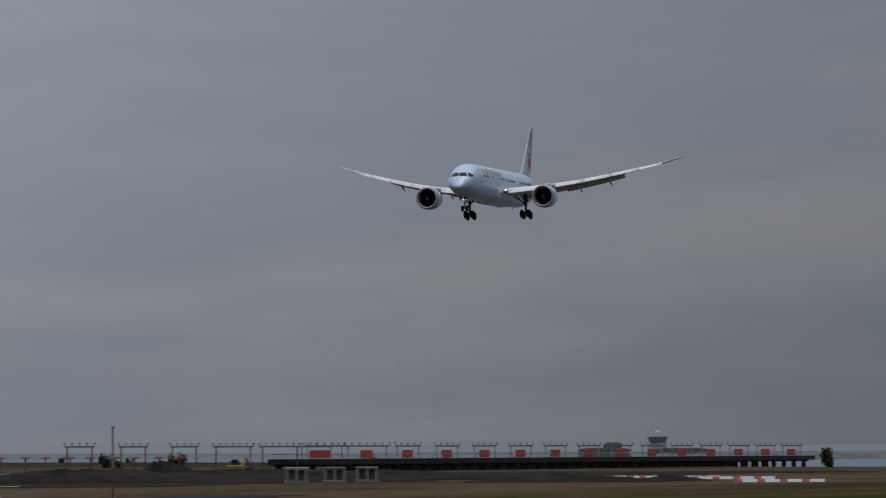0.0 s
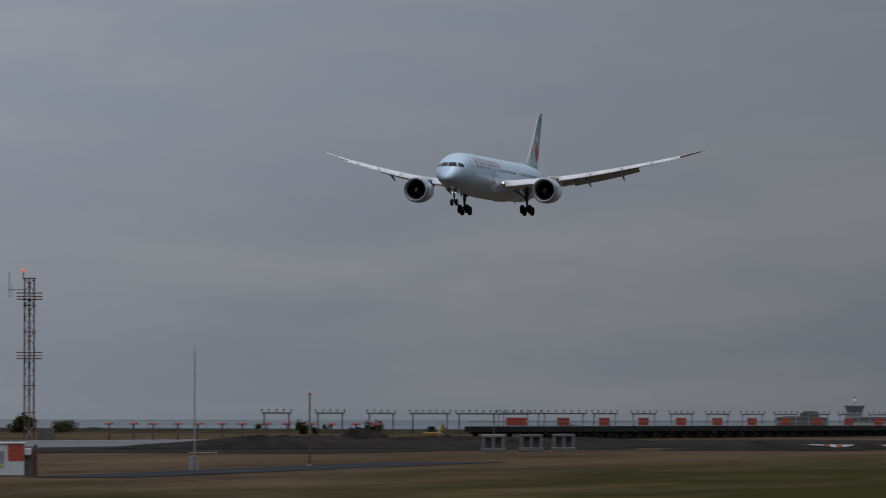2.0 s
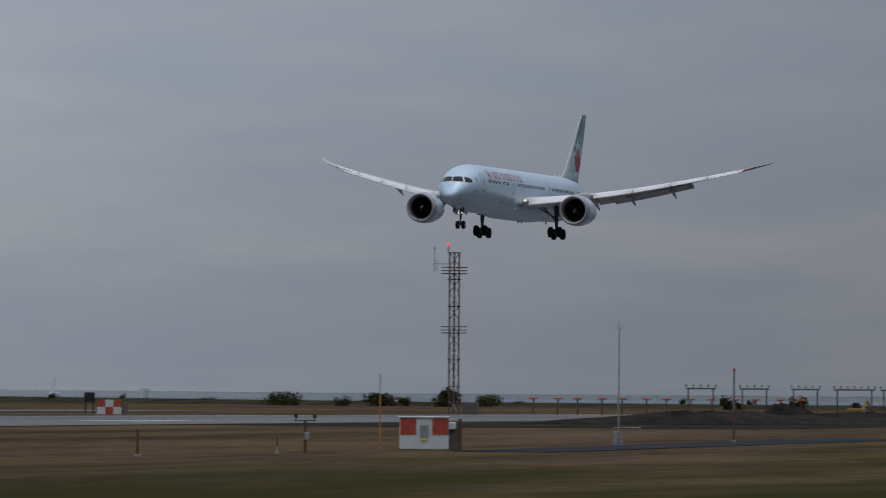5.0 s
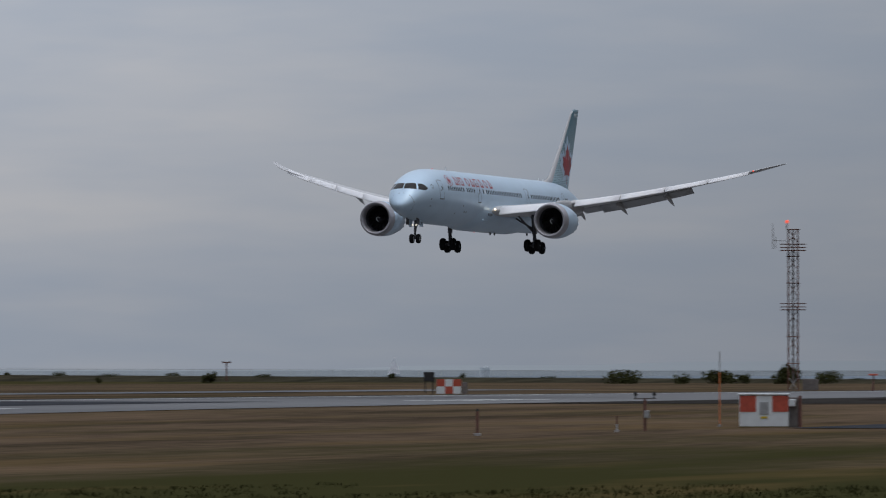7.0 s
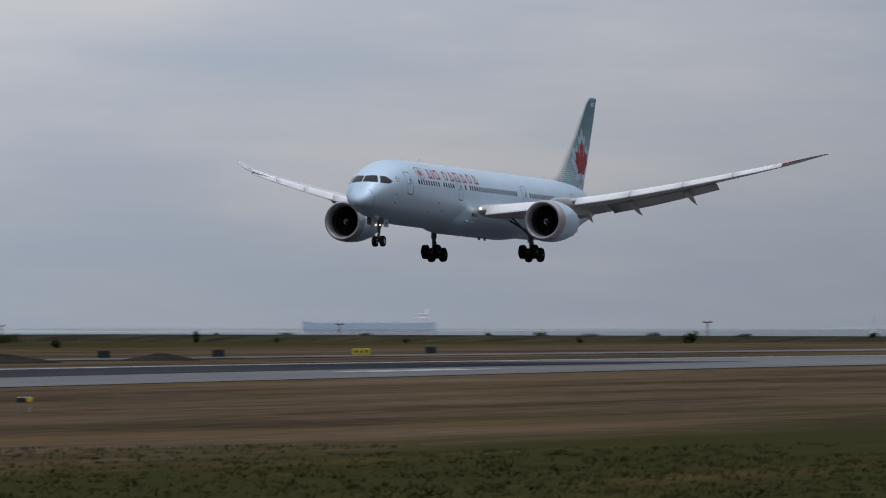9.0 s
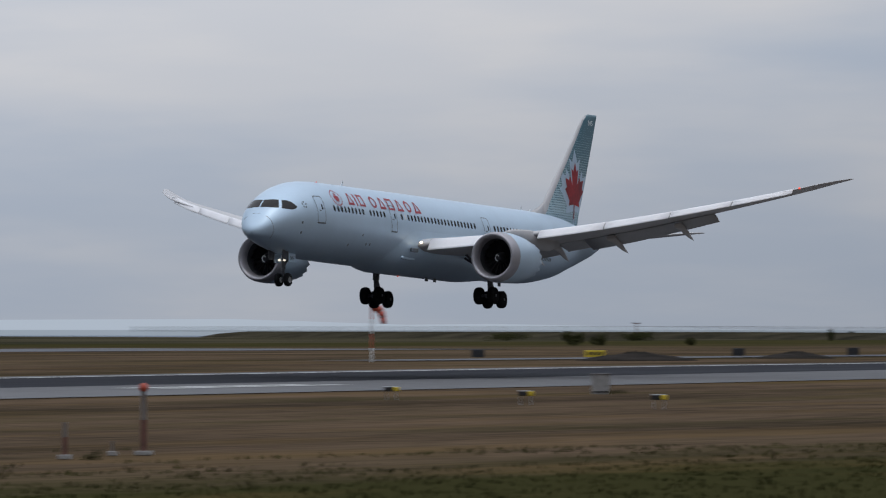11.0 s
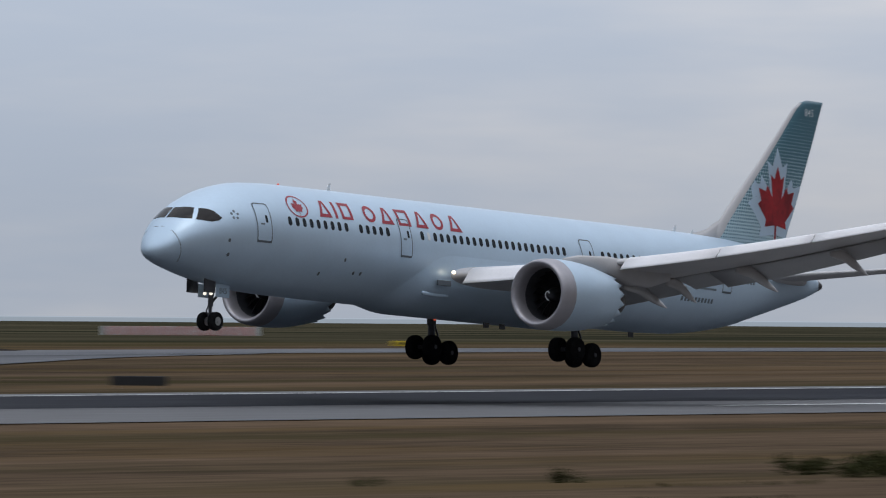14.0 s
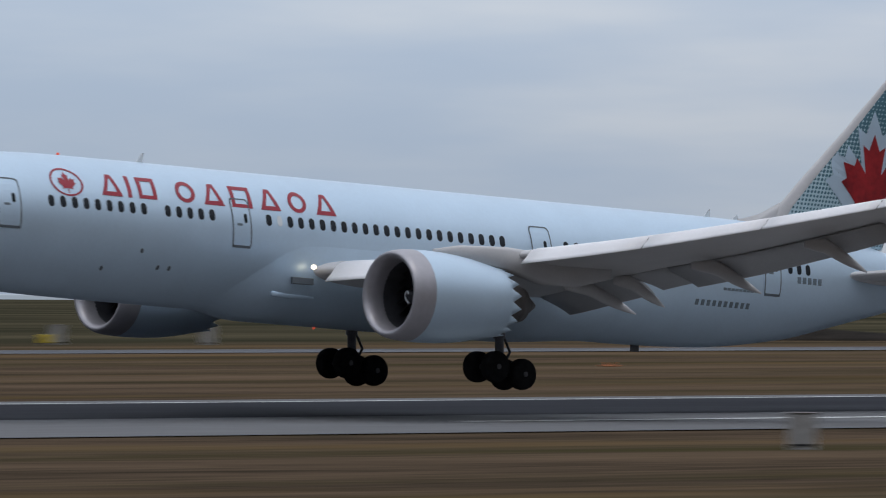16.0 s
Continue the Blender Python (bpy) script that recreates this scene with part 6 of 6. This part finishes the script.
def digger(place, turn, paint, s=1.0, reach=1):
    d = thing("excavator", place, "excavator with folded boom standing on churned soil" if paint is ORANGE else "yellow excavator standing among heaps of soil", "excavator", turn=turn)
    for y in (-1.1, 1.1):
        bm = bmesh.new()
        side_profile(bm, [(-2.0 * s, 0.2), (-1.6 * s, 0.9 * s), (1.6 * s, 0.9 * s), (2.0 * s, 0.2), (1.7 * s, 0.0), (-1.7 * s, 0.0)], 0.6)
        t = part("track", bm, BLACK, d)
        t.location.y = y * s
    bm = bmesh.new()
    box(bm, -0.3 * s, 0, 0.95 * s, 3.4 * s, 2.4 * s, 1.0 * s, 0.12)
    part("body", bm, paint, d)
    bm = bmesh.new()
    box(bm, 0.75 * s, 0.6 * s, 1.9 * s, 1.2 * s, 1.0 * s, 1.1 * s, 0.08)
    part("cab", bm, GLASS, d)
    e, k, b = (1.2 * s, 1.6 * s), (3.2 * s, 3.4 * s), (5.0 * s, 1.4 * s)
    for nm, p, q, r in (("boom", e, k, 0.28), ("stick", k, b, 0.2)):
        bm = bmesh.new()
        rod(bm, (p[0], -0.3, p[1]), (q[0], -0.3, q[1]), r * s, r * 0.8 * s, n=6)
        part(nm, bm, paint, d)
    bm = bmesh.new()
    side_profile(bm, [(b[0] - 0.5, b[1]), (b[0] + 0.5, b[1] + 0.1), (b[0] + 0.5, b[1] - 0.9), (b[0] - 0.2, b[1] - 1.0)], 1.1)
    part("bucket", bm, BLACK, d)


WORN_YELLOW = material("weathered_yellow_paint", (0.26, 0.16, 0.025), 0.6, var=0.25)
digger((1060, 268, ground_z(1060)), -12, WORN_YELLOW, 0.72)
digger((561.8, 591.6, ground_z(562)), 30, ORANGE, 0.9)
digger((566, 587.5, ground_z(566)), 160, WORN_YELLOW, 0.85)
digger((585, 592, ground_z(585)), 205, WORN_YELLOW, 0.8)


def trailer(place, turn, paint, nose, label, ln=5.2):
    t = thing("box_trailer", place, label, "trailer", turn=turn)
    bm = bmesh.new()
    box(bm, 2.6 - ln / 2, 0, 0.85, ln, 2.4, 1.65, 0.05)
    part("box", bm, paint, t)
    bm = bmesh.new()
    box(bm, 3.5, 0, 0.55, 1.6, 2.2, 1.5, 0.12)
    part("cab", bm, nose, t)
    bm = bmesh.new()
    box(bm, 3.95, 0, 1.3, 0.8, 2.24, 0.55, 0.04)
    part("window", bm, GLASS, t)
    bm = bmesh.new()
    box(bm, 3.6 - ln / 2, 0, 0.6, ln + 2.0, 1.2, 0.3)
    part("chassis", bm, BLACK, t)
    for x in (3.1 - ln, 4.1 - ln, 3.8):
        for y in (-1.0, 1.0):
            tyre_wheel(t, x, y, 0.48, 0.3, STEEL)


trailer((551.3, 599.8, ground_z(551)), 135, WHITE, material("navy_paint", (0.04, 0.08, 0.2), 0.4), "white box lorry with navy cab parked in works yard")
trailer((547.3, 606.4, ground_z(547)), 75, RED, RED, "red lorry parked in the works yard", 2.4)
trailer((556, 595, ground_z(556)), 140, ORANGE, ORANGE, "orange tipper lorry parked in the works yard", 3.4)
pickup((575.2, 592.7, ground_z(575)), 140, WHITE, "white pickup parked beside an excavator", False)


def stacked_barriers():
    for i in range(9):
        x, y, _ = bearing(48.2 + 0.12 * i, 1400)
        b = thing("works_barrier", (x, y, ground_z(x)), "red and white plastic works barrier", "barrier", "works barriers across the field", turn=-50)
        for k in range(3):
            bm = bmesh.new()
            box(bm, -1.0 + 1.0 * k, 0, 0, 0.95, 0.5, 1.5, 0.05)
            part("segment", bm, RED if (k + i) % 2 else WHITE, b)


stacked_barriers()


def radome():
    r = thing("radar_tower", bearing(40.95, 1450), "white radar dome on a grey tower", "radar tower")
    z = 21.5 - r.location.z
    bm = bmesh.new()
    bmesh.ops.create_icosphere(bm, subdivisions=4, radius=7.1, matrix=Matrix.Translation((0, 0, z + 3.0)))
    bmesh.ops.delete(bm, geom=[v for v in bm.verts if v.co.z < z - 1.6], context="VERTS")
    part("dome", bm, DOME_WHITE, r, "pale panelled dome", smooth=True)
    bm = bmesh.new()
    rod(bm, (0, 0, z + 9.9), (0, 0, z + 10.5), 0.9, n=12)
    part("cap", bm, STEEL, r)
    bm = bmesh.new()
    bmesh.ops.create_cone(bm, cap_ends=True, segments=24, radius1=5.0, radius2=5.6, depth=z - 1, matrix=Matrix.Translation((0, 0, (z - 1) / 2 - 0.3)))
    part("tower", bm, CONCRETE, r)
    bm = bmesh.new()
    rod(bm, (0, 0, z - 2.2), (0, 0, z - 1.3), 6.6, n=24)
    part("gallery", bm, STEEL, r)


radome()


def tree_line(az0, az1, d, seed):
    """A far row of trees on the flat horizon."""
    rng = random.Random(seed)
    bm = bmesh.new()
    az = az0
    while az < az1:
        x, y, z = bearing(az, d + rng.uniform(-60, 60))
        h, w = rng.uniform(1.2, 4.2) * (0.5 + abs(noise.noise((az * 1.5, seed, 0)))), rng.uniform(5, 14)
        for _ in range(26):
            p = Vector((x + rng.gauss(0, w * 0.35), y + rng.gauss(0, w * 0.35), z + h * rng.random() ** 0.8))
            s = rng.uniform(0.6, 1.5)
            bm.faces.new([bm.verts.new(p + Vector((rng.uniform(-s, s), rng.uniform(-s, s), rng.uniform(-s, s) * 0.7))) for _ in range(4)])
        az += rng.uniform(0.04, 0.14)
    tagged(part("far_woods", bm, LEAFY), "dark line of far trees on the horizon", "trees", kind="stuff")


tree_line(35, 43.2, 3900, 4)


# ---- what moves ----
# seconds, nose x, y, z, heading off the runway's line, pitch, bank
FLIGHT = [
    (0.0, 1366.32, 306.71, 52.30, -0.02, 0.62, 1.60),
    (0.5, 1328.05, 306.30, 50.23, -0.10, 0.68, 1.31),
    (1.0, 1289.83, 305.88, 48.12, -0.16, 0.76, 1.03),
    (1.5, 1251.72, 305.42, 46.05, -0.20, 0.82, 0.75),
    (2.0, 1213.57, 304.96, 43.97, -0.18, 0.91, 0.49),
    (2.5, 1175.51, 304.47, 41.85, -0.12, 1.01, 0.38),
    (3.0, 1137.34, 304.00, 39.82, -0.00, 1.07, 0.49),
    (3.5, 1099.29, 303.51, 37.86, 0.14, 1.11, 0.78),
    (4.0, 1062.64, 303.37, 35.92, 0.14, 0.96, 0.51),
    (4.5, 1026.20, 303.29, 34.02, 0.15, 0.83, 0.28),
    (5.0, 989.96, 303.26, 32.16, 0.17, 0.73, 0.09),
    (5.5, 953.87, 303.25, 30.35, 0.18, 0.66, -0.05),
    (6.0, 917.89, 303.26, 28.60, 0.21, 0.63, -0.17),
    (6.5, 881.64, 303.02, 26.97, 0.29, 0.67, -0.07),
    (7.0, 845.08, 302.85, 25.36, 0.40, 0.75, 0.04),
    (7.5, 808.53, 302.70, 23.82, 0.55, 0.92, 0.13),
    (8.0, 772.41, 302.49, 22.29, 0.71, 1.20, 0.27),
    (8.5, 736.14, 302.35, 20.81, 0.89, 1.52, 0.54),
    (9.0, 700.27, 302.16, 19.45, 0.99, 1.80, 0.79),
    (9.5, 664.22, 302.02, 18.19, 1.04, 2.00, 0.92),
    (10.0, 628.00, 301.92, 17.01, 1.06, 2.18, 1.00),
    (10.5, 590.34, 300.83, 15.95, 1.19, 2.37, 1.07),
    (11.0, 552.55, 299.64, 14.99, 1.34, 2.55, 1.12),
    (11.5, 514.66, 298.34, 14.11, 1.48, 2.70, 1.14),
    (12.0, 476.72, 296.94, 13.33, 1.63, 2.84, 1.13),
    (12.5, 438.79, 295.48, 12.63, 1.78, 2.95, 1.09),
    (13.0, 402.86, 294.89, 11.92, 1.83, 2.90, 1.01),
    (13.5, 367.00, 294.28, 11.39, 1.89, 2.96, 0.96),
    (14.0, 331.34, 293.64, 11.04, 2.08, 3.19, 0.94),
    (14.5, 295.88, 292.92, 10.74, 2.33, 3.29, 0.80),
    (15.0, 260.38, 292.09, 10.38, 2.49, 3.32, 0.70),
    (15.5, 224.89, 291.16, 9.97, 2.46, 3.36, 0.75),
    (16.0, 189.55, 290.17, 9.83, 2.32, 3.50, 0.91),
]


def motions():
    walk(plane, [(t, pose(x, y, z, b, -p, 180 + h)) for t, x, y, z, h, p, b in FLIGHT])


motions()
